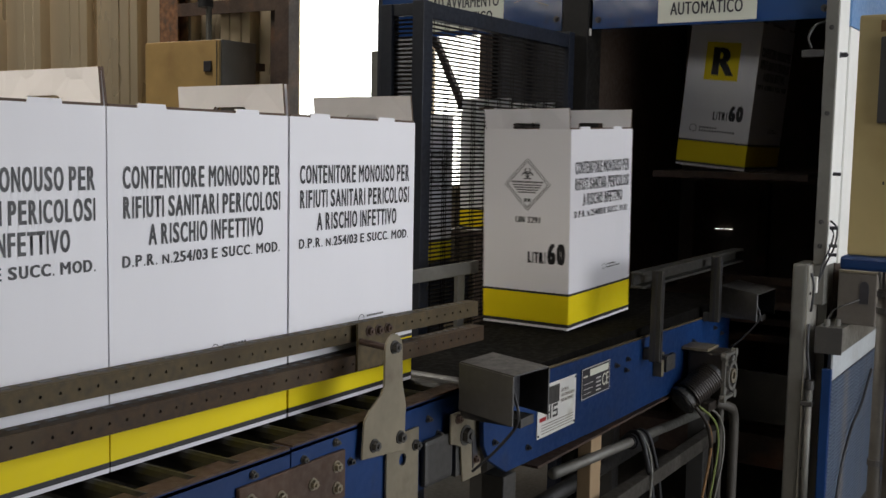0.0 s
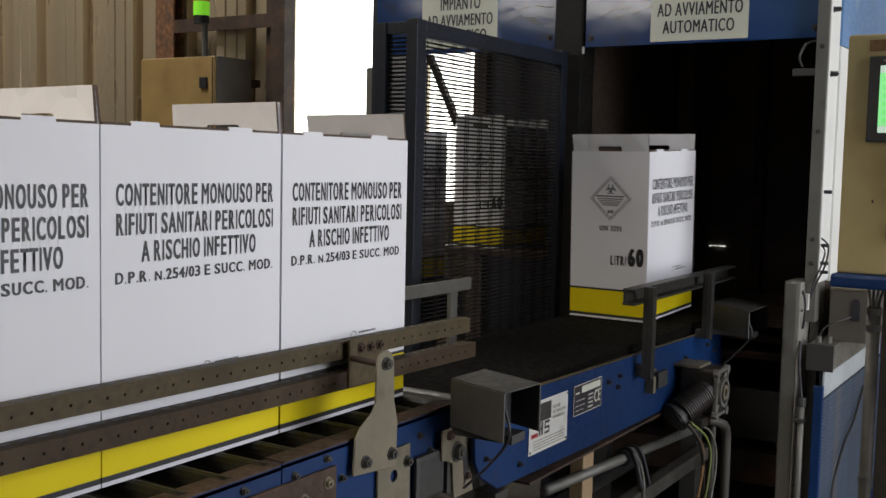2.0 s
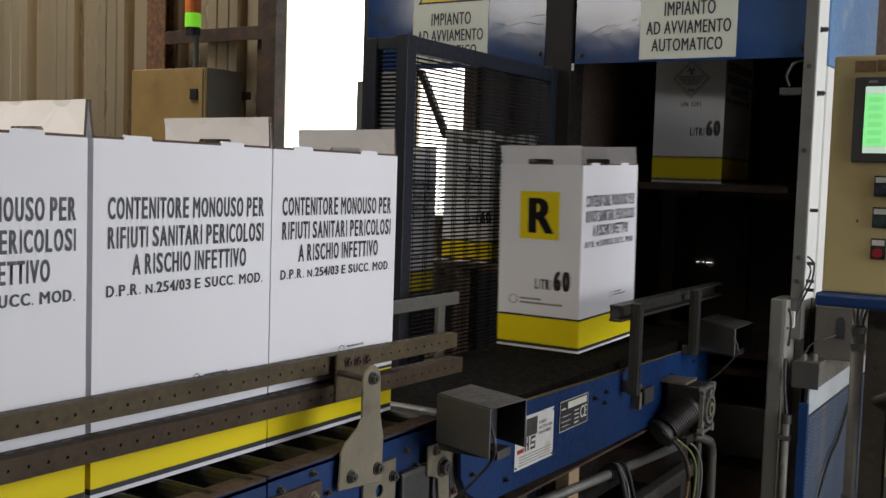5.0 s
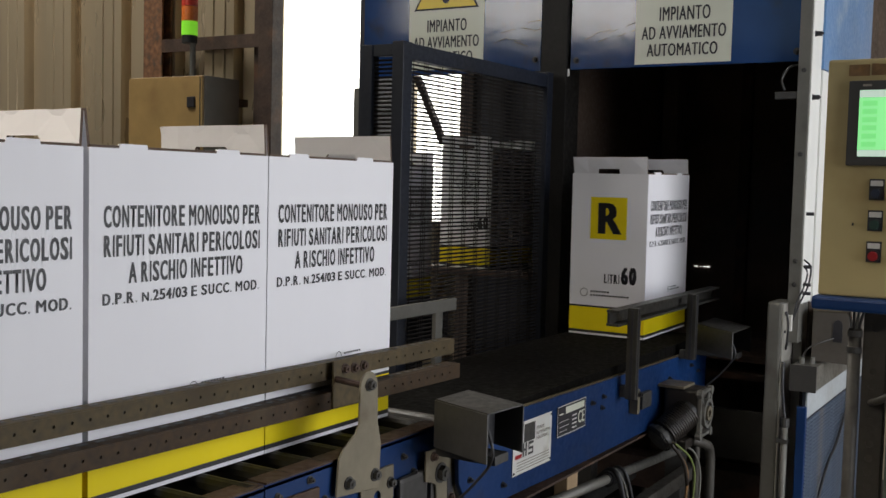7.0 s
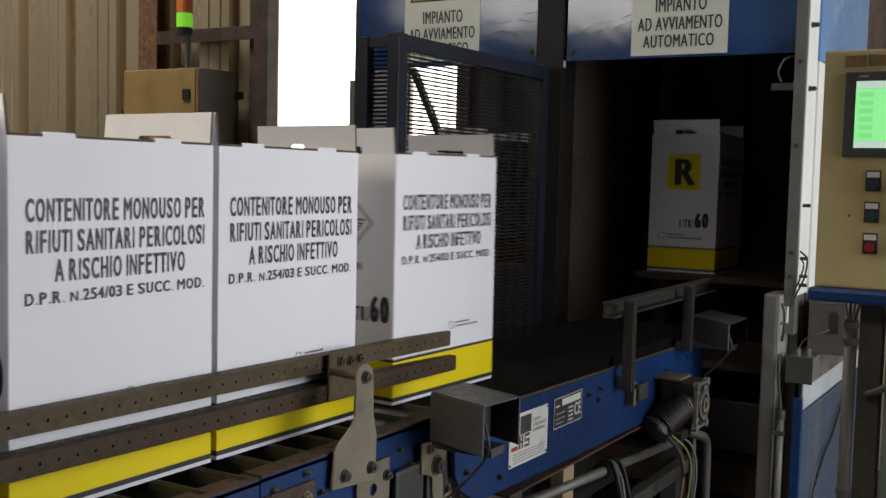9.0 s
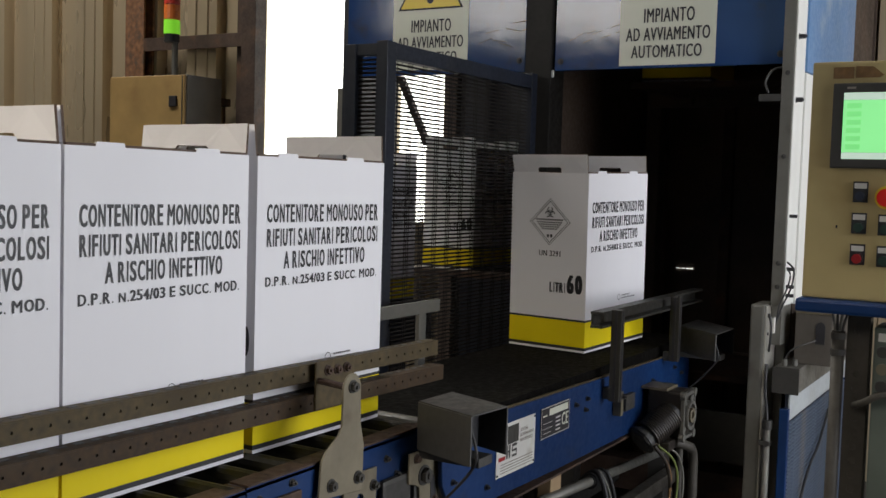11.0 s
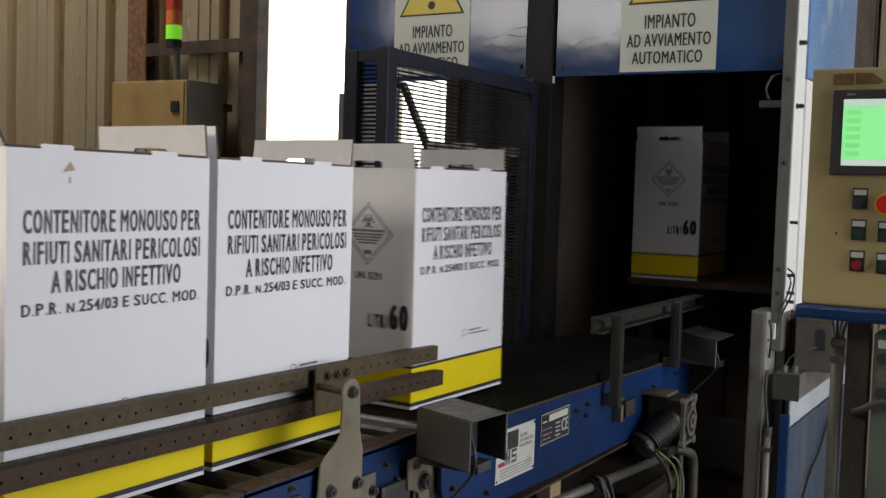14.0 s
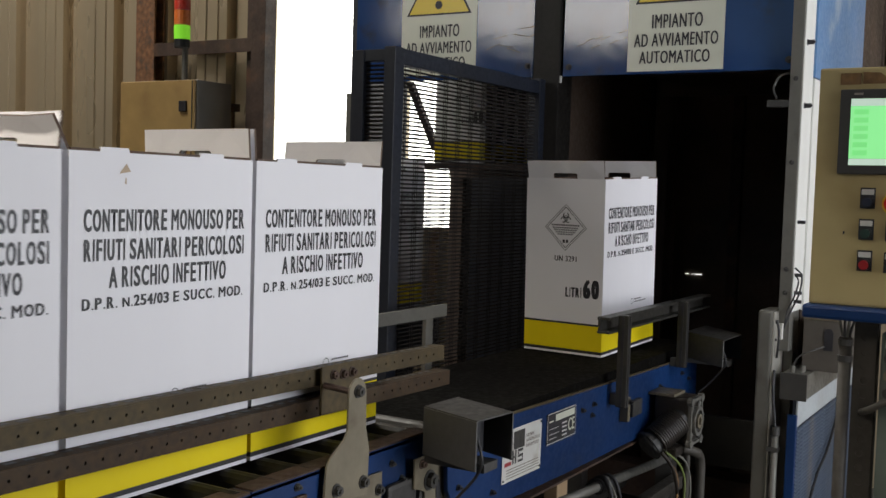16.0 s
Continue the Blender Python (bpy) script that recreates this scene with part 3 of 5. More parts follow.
Z = 0.85
ROWS = {
    "lifted": [(t, 2.15, -0.095, 1.293 + 0.416 * t, -2, 0, 5) for t in (0, 0.5, 1, 2, 4, 8, 12, 16)],
    "first": [(0, 0.762, -0.022, Z, -1.4, 1.8), (0.3, 1.02, -0.024, Z, -1.6, 1.9), (0.5, 1.20, -0.026, Z, -1.8, 2), (0.7, 1.222, -0.028, Z, -1.9, 2), (1.5, 1.232, -0.028, Z, -1.9, 2), (2, 1.378, -0.04, Z, -1.8, 2), (2.5, 1.60, -0.06, Z, -1.6, 1), (3, 1.752, -0.08, Z, -1.5, 0.3), (3.5, 1.945, -0.092, Z, -1.5, 0), (3.75, 2.08, -0.09, 0.872, 0, 0), (4.0, 2.142, -0.085, 0.969, 1.4, -0.5)] + rising(4.2, 1.045, 2.15, -0.08, 1.5),
    "second": [(0, -0.419, 0, Z, 0, 0), (3.1, -0.417, 0, Z, 0, 0), (3.5, -0.27, 0, Z, 0, 0), (4.0, 0.058, 0, Z, -1, 0.5), (4.2, 0.23, -0.01, Z, -1.5, 1), (5.0, 0.97, -0.025, Z, -1.5, 1.8), (5.25, 1.17, -0.03, Z, -1, 1.8), (6.1, 1.20, -0.035, Z, -0.5, 1.8), (6.5, 1.298, -0.035, Z, -0.5, 1.8), (7.0, 1.49, -0.045, Z, -0.6, 0.8), (7.5, 1.70, -0.055, Z, 0, 0.4), (8.0, 1.892, -0.065, Z, 0.4, 0.1), (8.5, 2.14, -0.06, Z, 1, 0), (8.75, 2.25, -0.058, 0.882, 2, -0.5), (9.0, 2.29, -0.056, 0.996, 2.3, -0.7)] + rising(9.2, 1.065, 2.29, -0.056, 2.4),
    "third": [(0, -0.842, 0, Z, 0, 0), (3.1, -0.84, 0, Z, 0, 0), (3.5, -0.718, 0, Z, 0, 0), (4.0, -0.571, 0, Z, 0, 0), (4.2, -0.52, 0, Z, 0, 0), (4.8, -0.415, 0, Z, 0, 0), (7.6, -0.415, 0, Z, 0, 0), (8.0, -0.385, 0, Z, 0, 0), (8.5, -0.240, 0, Z, -0.3, 0), (9.0, 0.027, -0.006, Z, -4, 0.5), (9.2, 0.185, -0.015, Z, -4.5, 1), (10.0, 0.93, -0.03, Z, -6, 1.5), (10.25, 1.13, -0.03, Z, -6, 1.5), (11.0, 1.15, -0.03, Z, -6, 1.5), (11.3, 1.20, -0.03, Z, -6, 1.3), (11.5, 1.28, -0.025, Z, -6.3, 1), (12.0, 1.505, -0.022, Z, -6.4, 0.6), (12.5, 1.728, -0.04, Z, -2.5, 0.4), (13.0, 1.957, -0.042, Z, -2, 0.2), (13.5, 2.157, -0.048, Z, -2.5, 0.5), (13.7, 2.22, -0.045, 0.895, -1, 0.5), (14.0, 2.278, -0.04, 1.034, 1, 0.4), (14.5, 2.34, -0.022, 1.24, 3, -0.3), (15, 2.34, -0.022, 1.45, 3, 0), (15.5, 2.34, -0.022, 1.685, 3, 0), (16, 2.34, -0.022, 1.90, 3, 0)],
    "fourth": [(0, -1.262, 0, Z, 0, 0), (3.1, -1.26, 0, Z, 0, 0), (3.5, -1.138, 0, Z, 0, 0), (4.0, -0.989, 0, Z, 0, 0), (4.2, -0.938, 0, Z, 0, 0), (4.8, -0.835, 0, Z, 0, 0), (7.7, -0.835, 0, Z, 0, 0), (8.0, -0.822, 0, Z, 0, 0), (8.5, -0.685, 0, Z, 0, 0), (9.0, -0.535, 0, Z, -0.5, 0), (9.2, -0.494, 0, Z, -0.5, 0), (9.9, -0.399, 0, Z, -1, 0), (12.6, -0.398, 0, Z, -1, 0), (13.0, -0.325, 0, Z, -1, 0), (13.5, -0.16, 0, Z, -2, 0), (14.0, 0.155, -0.01, Z, -3, 0.8), (14.5, 0.61, -0.026, Z, -1.6, 1.8), (15.0, 1.06, -0.035, Z, -2.5, 2), (15.25, 1.18, -0.04, Z, -2.8, 2), (15.5, 1.195, -0.044, Z, -2.9, 2), (16, 1.197, -0.044, Z, -2.9, 2)],
    "fifth": [(0, -1.685, 0, Z, 0, 0), (3.1, -1.68, 0, Z, 0, 0), (4.0, -1.412, 0, Z, 0, 0), (4.8, -1.263, 0, Z, 0, 0), (7.7, -1.263, 0, Z, 0, 0), (8.0, -1.25, 0, Z, 0, 0), (8.5, -1.112, 0, Z, 0, 0), (9.0, -0.967, 0, Z, 0, 0), (9.2, -0.925, 0, Z, 0, 0), (9.9, -0.843, 0, Z, -0.3, 0), (12.7, -0.843, 0, Z, -0.3, 0), (13.0, -0.803, 0, Z, -0.3, 0), (13.5, -0.655, 0, Z, -0.3, 0), (14.0, -0.506, 0, Z, 0, 0), (14.5, -0.421, 0, Z, 0, 0), (16, -0.42, 0, Z, 0, 0)],
    "sixth": [(0, -2.11, 0, Z, 0, 0), (3.1, -2.11, 0, Z, 0, 0), (4.8, -1.69, 0, Z, 0, 0), (7.7, -1.69, 0, Z, 0, 0), (9.9, -1.267, 0, Z, 0, 0), (12.7, -1.266, 0, Z, 0, 0), (13.0, -1.238, 0, Z, 0, 0), (13.5, -1.092, 0, Z, 0, 0), (14.0, -0.945, 0, Z, 0, 0), (14.5, -0.853, 0, Z, 0, 0), (15, -0.849, 0, Z, 0, 0), (16, -0.848, 0, Z, 0, 0)],
    "seventh": [(0, -2.54, 0, Z, 0, 0), (3.1, -2.54, 0, Z, 0, 0), (4.8, -2.13, 0, Z, 0, 0), (7.7, -2.13, 0, Z, 0, 0), (9.9, -1.75, 0, Z, 0, 0), (12.7, -1.75, 0, Z, 0, 0), (14.5, -1.66, 0, Z, 0, 0), (15.3, -1.62, 0, Z, 0, 0), (15.7, -1.40, 0, Z, 0, 0), (16, -1.279, 0, Z, 0, 0)],
    "other": [(0, 2.4, 1.07, 0.97, -2, 0), (14.2, 2.4, 1.07, 0.97, -2, 0), (14.5, 2.4, 1.07, 1.01, -2, 0), (15, 2.4, 1.07, 1.17, -2, 0), (15.5, 2.4, 1.07, 1.33, -2, 0), (16, 2.4, 1.07, 1.50, -2, 0)],
    "waiting": [(0, 1.44, 1.055, 0.872, 0, 0), (16, 1.44, 1.055, 0.872, 0, 0)],
}


# ---- roller conveyor, where the containers queue ----
def roller_conveyor():
    c = thing("roller_conveyor", "blue steel roller conveyor, scuffed, with rusty splice plates", "conveyor")
    b = bx(-3.0, -0.566, -0.13, -0.122, 0.655, 0.836)
    bx(-3.0, -0.566, -0.13, -0.085, 0.830, 0.838, bm=b)
    part("side_beam", b, BLUE, c)
    b = bx(-0.562, 0.02, -0.13, -0.122, 0.655, 0.838)
    bx(-0.562, 0.02, -0.13, -0.085, 0.832, 0.840, bm=b)
    part("side_beam", b, BLUE, c)
    part("top_wear_strip", bx(-3.0, -0.568, -0.131, -0.088, 0.8385, 0.8425), RUST, c, "rust brown wear strip")
    part("top_wear_strip", bx(-0.56, 0.018, -0.131, -0.088, 0.8405, 0.8445), RUST, c, "rust brown wear strip")
    part("side_beam", bx(-3.0, 0.02, 0.335, 0.345, 0.655, 0.85), BLUE, c)
    r = part("roller", cy((0, -0.121, 0), (0, 0.334, 0), 0.0235, 14, bev=0.003), ROLLER, c, "dark worn steel roller", smooth=False)
    r.location = (-2.95, 0, 0.8215)
    for k in range(1, 31):
        again(r, c, pose(-2.95 + 0.0985 * k, 0, 0.8215))
    # splice plate with its bolts
    p = part("splice_plate", bx(-0.70, -0.42, -0.139, -0.1305, 0.715, 0.806, 0.002), RUST, c, "rusty bolted splice plate")
    q = part("bolt", bolt((0, 0, 0), (0, -1, 0), 0.0085), STEEL, p)
    q.location = (-0.675, -0.139, 0.78)
    for x, z in ((-0.675, 0.74), (-0.60, 0.765), (-0.515, 0.765), (-0.447, 0.78), (-0.447, 0.74), (-0.56, 0.74)):
        again(q, p, pose(x, -0.139, z))
    q = part("bolt", bolt((0, 0, 0), (0, -1, 0), 0.006), HOOD, c)
    q.location = (-0.80, -0.13, 0.79)
    for x, z in ((-0.66, 0.818), (-0.53, 0.812), (-0.44, 0.822), (-0.95, 0.80), (-0.395, 0.775), (-0.13, 0.80), (-0.09, 0.76), (-0.13, 0.72)):
        again(q, c, pose(x, -0.13, z))
    leg = part("leg", bx(-0.03, 0.03, -0.03, 0.03, 0, 0.66, 0.004), BLUE_DARK, c)
    leg.location = (-0.35, -0.09, 0)
    for x, y in ((-0.35, 0.3), (-1.7, -0.09), (-1.7, 0.3), (-2.8, -0.09), (-2.8, 0.3)):
        again(leg, c, pose(x, y, 0))
    part("cross_bar", bx(-2.8, -0.35, -0.11, -0.07, 0.25, 0.30, 0.003), BLUE_DARK, c)


roller_conveyor()


def guide_rail(label, za, zb, x1, y0, deep, mat):
    """A perforated channel that slopes a little along the line."""
    n = thing("guide_rail", label, "rail", group="guide rails")
    L, h = 3.0, 0.035
    holes = [(0.02 + 0.0337 * k, h / 2, 0.0027) for k in range(int((L - 0.02) / 0.0337))]
    tilt = math.degrees(math.atan2(zb - za, 1.29))
    n.matrix_basis = pose(x1, y0, zb, 0, -tilt, 0) @ pose(-L, 0, -h)
    part("web", plate_with_holes(L, h - 0.0032, 0.003, holes), mat, n)
    part("backing", bx(0, L, 0.0035, 0.006, 0.004, h - 0.004), INK, n)
    b = bx(0, L, -0.0015, deep, h - 0.003, h)
    part("top_flange", b, mat, n)
    b = bx(0, L, 0.0016, 0.010, 0, 0.003)
    part("bottom_flange", b, mat, n)
    s = part("slot", bx(0, 0.019, deep - 0.018, deep - 0.007, h, h + 0.0006), INK, n)
    s.location = (0.03, 0, 0)
    for k in range(1, 87):
        again(s, n, pose(0.03 + 0.0337 * k, 0, 0))
    return n


guide_rail("upper perforated steel guide rail, grimy, beside the containers", 1.0165, 0.997, 0.236, -0.03, 0.028, GALV)
guide_rail("lower perforated steel guide rail, browner and oil-stained", 0.9575, 0.937, 0.247, -0.041, 0.037, GALV_BROWN)


def rail_bracket():
    c = thing("rail_bracket", "bolted grey steel bracket plates holding the guide rails", "bracket")
    p = part("clamp_plate", bx(-0.265, -0.135, -0.048, -0.043, 0.912, 1.010, 0.002), GALV, c)
    q = part("bolt", bolt((0, 0, 0), (0, -1, 0), 0.0085), IRON, p)
    q.location = (-0.228, -0.048, 0.99)
    for x in (-0.196, -0.164):
        again(q, p, pose(x, -0.048, 0.988))
    P = []
    for k in range(9):
        a = math.pi * k / 8
        P.append((-0.277 + 0.029 * math.cos(a), 0.972 + 0.030 * math.sin(a)))
    P += [(-0.307, 0.902), (-0.318, 0.887), (-0.358, 0.862), (-0.371, 0.846), (-0.377, 0.775), (-0.236, 0.762), (-0.233, 0.855), (-0.238, 0.872), (-0.245, 0.897)]
    t = part("tongue", prism(P, "y", -0.145, -0.140, bev=0.001), STEEL, c, "pale worn steel tongue")
    q = part("bolt", bolt((0, 0, 0), (0, -1, 0), 0.010, 0.009), HOOD, t)
    q.location = (-0.277, -0.145, 0.976)
    for x, z in ((-0.340, 0.795), (-0.253, 0.792)):
        again(q, t, pose(x, -0.145, z))
    part("spacer", cy((-0.277, -0.139, 0.972), (-0.255, -0.049, 0.972), 0.007, 10), IRON, c)
    low = plate_with_holes(0.112, 0.24, 0.005, [(0.055, 0.185, 0.013), (0.03, 0.09, 0.008)])
    o = part("lower_plate", low, STEEL, c, "pale steel plate with holes")
    o.location = (-0.287, -0.1355, 0.555)
    q = part("bolt", bolt((0, 0, 0), (0, -1, 0), 0.009, 0.009), HOOD, o)
    q.location = (0.10, -0.0025, 0.205)
    again(q, o, pose(0.045, -0.0025, 0.07))


rail_bracket()


def joint_bracket():
    c = thing("joint_bracket", "punched pale steel bracket with large bolts joining the conveyors", "bracket")
    P = [(-0.072, 0.80), (0.055, 0.80), (0.075, 0.775), (0.075, 0.735), (0.05, 0.70), (0.06, 0.64), (-0.02, 0.64), (-0.03, 0.72), (-0.052, 0.73), (-0.072, 0.735)]
    p = part("plate", prism(P, "y", -0.152, -0.147, bev=0.001), STEEL, c)
    part("bolt", bolt((-0.012, -0.152, 0.743), (0, -1, 0), 0.017, 0.012), HOOD, p)
    q = part("bolt", bolt((0, 0, 0), (0, -1, 0), 0.008), IRON, p)
    for x, z in ((-0.045, 0.785), (0.045, 0.78), (0.055, 0.75), (0.03, 0.68)):
        again(q, p, pose(x, -0.152, z))
    q.location = (0.0, -0.152, 0.79)
    part("slot", prism([(0.015, 0.72), (0.028, 0.735), (0.04, 0.69), (0.02, 0.66)], "y", -0.1535, -0.1515), INK, p)
    part("dark_block", bx(-0.16, -0.05, -0.146, -0.131, 0.66, 0.76, 0.01), HOOD, c)
    part("foot", bx(-0.04, 0.04, -0.146, -0.131, 0.655, 0.79, 0.002), HOOD, c)


joint_bracket()


# ---- belt conveyor ----
def belt_conveyor():
    c = thing("belt_conveyor", "blue steel belt conveyor with a dusty black rubber belt", "conveyor")
    P = [(0.03, 0.762), (0.06, 0.81), (0.10, 0.834), (1.80, 0.800), (1.80, 0.60), (0.66, 0.612), (0.14, 0.625), (0.06, 0.67), (0.035, 0.71)]
    part("side_beam", prism(P, "y", -0.172, -0.160, bev=0.0015), BLUE, c)
    part("side_beam", prism(P, "y", 0.262, 0.272), BLUE, c)
    b = prism([(0.075, 0.80), (0.05, 0.825), (0.075, 0.846), (1.80, 0.846), (1.83, 0.825), (1.80, 0.80)], "y", -0.159, 0.261)
    part("belt", b, BELT, c, "dusty black rubber belt")
    # Highlight along the beam's top bevel, put in as a paler strip.
    part("edge_highlight", prism([(0.11, 0.836), (1.79, 0.8025), (1.79, 0.8065), (0.11, 0.840)], "y", -0.175, -0.166), GALV, c, "paler strip for the highlight on the top edge")
    part("bottom_flange", bx(0.3, 1.78, -0.172, -0.12, 0.592, 0.598), IRON, c)
    q = part("bolt", bolt((0, 0, 0), (0, -1, 0), 0.006), INK, c)
    q.location = (0.079, -0.172, 0.709)
    for x, z in ((0.76, 0.77), (0.83, 0.745), (0.84, 0.775), (1.40, 0.745), (1.62, 0.76), (1.70, 0.73), (0.24, 0.66)):
        again(q, c, pose(x, -0.172, z))
    leg = part("leg", bx(-0.035, 0.035, -0.02, 0.02, 0, 0.60, 0.003), WOOD, c, "ochre painted leg")
    leg.location = (0.72, -0.12, 0)
    leg = part("leg", bx(-0.03, 0.03, -0.03, 0.03, 0, 0.60, 0.003), HOOD, c)
    leg.location = (1.66, -0.12, 0)
    for x, y in ((0.72, 0.22), (1.66, 0.22), (0.2, 0.22), (0.2, -0.12)):
        again(leg, c, pose(x, y, 0))
    t = part("cross_tube", cy((0.45, -0.14, 0.535), (1.62, -0.14, 0.455), 0.015, 12), PILLG, c, "dusty pale grey tube", smooth=True)
    part("cable_wrap", cy((0.965, -0.14, 0.4998), (1.075, -0.14, 0.4923), 0.024, 12, bev=0.006), BLACK, t)
    part("cross_tube", cy((0.55, 0.05, 0.33), (1.66, 0.05, 0.33), 0.025, 12), HOOD, c, smooth=True)
    part("stretcher", bx(0.7, 1.66, -0.20, -0.16, 0.36, 0.405, 0.003), STAND, c)
    part("end_roller", cy((0.075, -0.158, 0.823), (0.075, 0.26, 0.823), 0.0225, 16), HOOD, c)


belt_conveyor()


def second_conveyor():
    c = thing("feed_conveyor", "dark steel feed conveyor of the second line behind the fence", "conveyor")
    part("side_beam", bx(0.9, 1.92, 1.00, 1.012, 0.70, 0.86), BLUE_DARK, c)
    part("side_beam", bx(0.9, 1.92, 1.378, 1.39, 0.70, 0.86), BLUE_DARK, c)
    part("belt", bx(0.9, 1.92, 1.013, 1.377, 0.84, 0.871, 0.004), BELT, c)
    leg = part("leg", bx(-0.03, 0.03, -0.025, 0.025, 0, 0.70, 0.003), BLUE_DARK, c)
    leg.location = (1.0, 1.03, 0)
    for x, y in ((1.0, 1.36), (1.7, 1.03), (1.7, 1.32)):
        again(leg, c, pose(x, y, 0))


second_conveyor()


def face_plate(name, label, cat, w, h, m, mat, kind="", thick=0.002):
    """A flat sign: its corner at the pose m, wide along local x, high along local z."""
    c = thing(name, label, cat, m)
    part("plate", bx(0, w, 0, thick, 0, h, 0.0006), mat, c)
    return c


def maker_label():
    c = face_plate("maker_label", "white maker's label plate with grey emblem on blue conveyor", "label", 0.212, 0.128, pose(0.285, -0.1745, 0.667, 0, 0.6, 0), LABEL)
    y = -0.0007
    part("emblem", bars([(0.055, 0.115, 0.075, 0.12)], y=y), HOOD, c, "dark grey emblem block")
    for r in [(0.05, 0.058, 0.04, 0.074), (0.064, 0.072, 0.04, 0.074), (0.0585, 0.0635, 0.054, 0.060), (0.08, 0.108, 0.066, 0.073), (0.08, 0.108, 0.053, 0.059), (0.08, 0.108, 0.04, 0.046), (0.08, 0.086, 0.0595, 0.0655), (0.102, 0.108, 0.0465, 0.0525)]:
        part("emblem_bar", bars([r], y=y), HOOD, c)
    part("print_bar", bars([(0.01, 0.045, 0.04, 0.05)], y=y), BTN_RED, c, "faded red bar")
    part("print_bar", bars([(0.02, 0.20, 0.008 + 0.007 * k, 0.0105 + 0.007 * k) for k in range(4)], y=y), GREY, c)
    for k, (text, x1) in enumerate((("SISTEMI", 0.165), ("AUTOMAZIONI", 0.2), ("INDUSTRIALI", 0.195))):
        part("text_line", capitals(text, 0.124, x1, 0.096 - 0.013 * k, 0.104 - 0.013 * k, y, 0.0001), GREY, c)
    q = part("rivet", cy((0.006, 0, 0.122), (0.006, -0.002, 0.122), 0.003, 8), INK, c)
    for x, z in ((0.2, 0), (0.2, -0.115), (0, -0.115)):
        again(q, c, pose(x, 0, z))


maker_label()


def type_plate():
    c = face_plate("type_plate", "black and silver type plate with CE mark", "label", 0.18, 0.081, pose(0.532, -0.1745, 0.715), INK)
    y = -0.0008
    part("border", bars([(0, 0.18, 0.079, 0.081), (0, 0.18, 0, 0.002), (0, 0.002, 0.002, 0.079), (0.178, 0.18, 0.002, 0.079)], y=y), LABEL, c)
    part("field", bars([(0.050, 0.170, 0.056, 0.074), (0.01, 0.036, 0.057, 0.061)], y=y), SIGNW, c)
    part("field", bars([(0.092, 0.122, 0.009 + 0.011 * k, 0.013 + 0.011 * k) for k in range(4)] + [(0.012, 0.06, 0.012, 0.0135), (0.012, 0.07, 0.024, 0.0255), (0.012, 0.07, 0.038, 0.0395)], y=y), LABEL, c)
    part("mark", words("CE", 0.130, 0.172, 0.016, 0.050, 0.001, y=y), SIGNW, c)


type_plate()


def sensor_hood(label, P, z0, z1, arm_y):
    """A sheet hood over a light sensor, open below and towards the aisle. P: far, back, front corners a, b, c, d."""
    c = thing("sensor_hood", label, "sensor cover", group="sensor hoods")
    a, b_, e, d = [Vector((*p, 0)) for p in P]

    def sheet(p, q, t=0.003):
        n = (q - p).cross(Vector((0, 0, 1))).normalized() * t
        return prism([(v.x, v.y) for v in (p, q, q + n, p + n)], "z", z0, z1 - 0.003)

    part("top_sheet", prism([(v.x, v.y) for v in (a, b_, e, d)], "z", z1 - 0.0028, z1), HOOD, c)
    part("side_sheet", sheet(a, d), HOOD, c)
    part("back_sheet", sheet(b_, a), HOOD, c)
    part("side_sheet", sheet(e, b_), HOOD, c)
    m = (a + b_ + e + d) / 4
    part("sensor_body", bx(m.x - 0.02, m.x + 0.02, m.y - 0.03, m.y + 0.03, z0 + 0.015, z1 - 0.003, 0.003), BLACK, c)
    part("arm", bx(m.x - 0.03, m.x + 0.03, m.y - 0.06, arm_y, z0 - 0.021, z0 - 0.001, 0.002), HOOD, c)
    part("cable", tube([(d.x + 0.012, d.y + 0.01, z1 - 0.03), (d.x + 0.014, d.y - 0.004, z0 + 0.01), (d.x + 0.03, d.y + 0.05, z0 - 0.06), (d.x + 0.03, d.y + 0.11, z0 - 0.12)], 0.0032), BLACK, c)
    return c


sensor_hood("dark grey sheet-metal sensor hood beside the belt", [(-0.041, -0.153), (0.09, -0.158), (0.03, -0.327), (-0.098, -0.314)], 0.806, 0.91, -0.150)
sensor_hood("smaller dark grey sensor hood by the machine entry", [(1.645, -0.180), (1.86, -0.180), (1.704, -0.353), (1.501, -0.351)], 0.815, 0.905, -0.173)


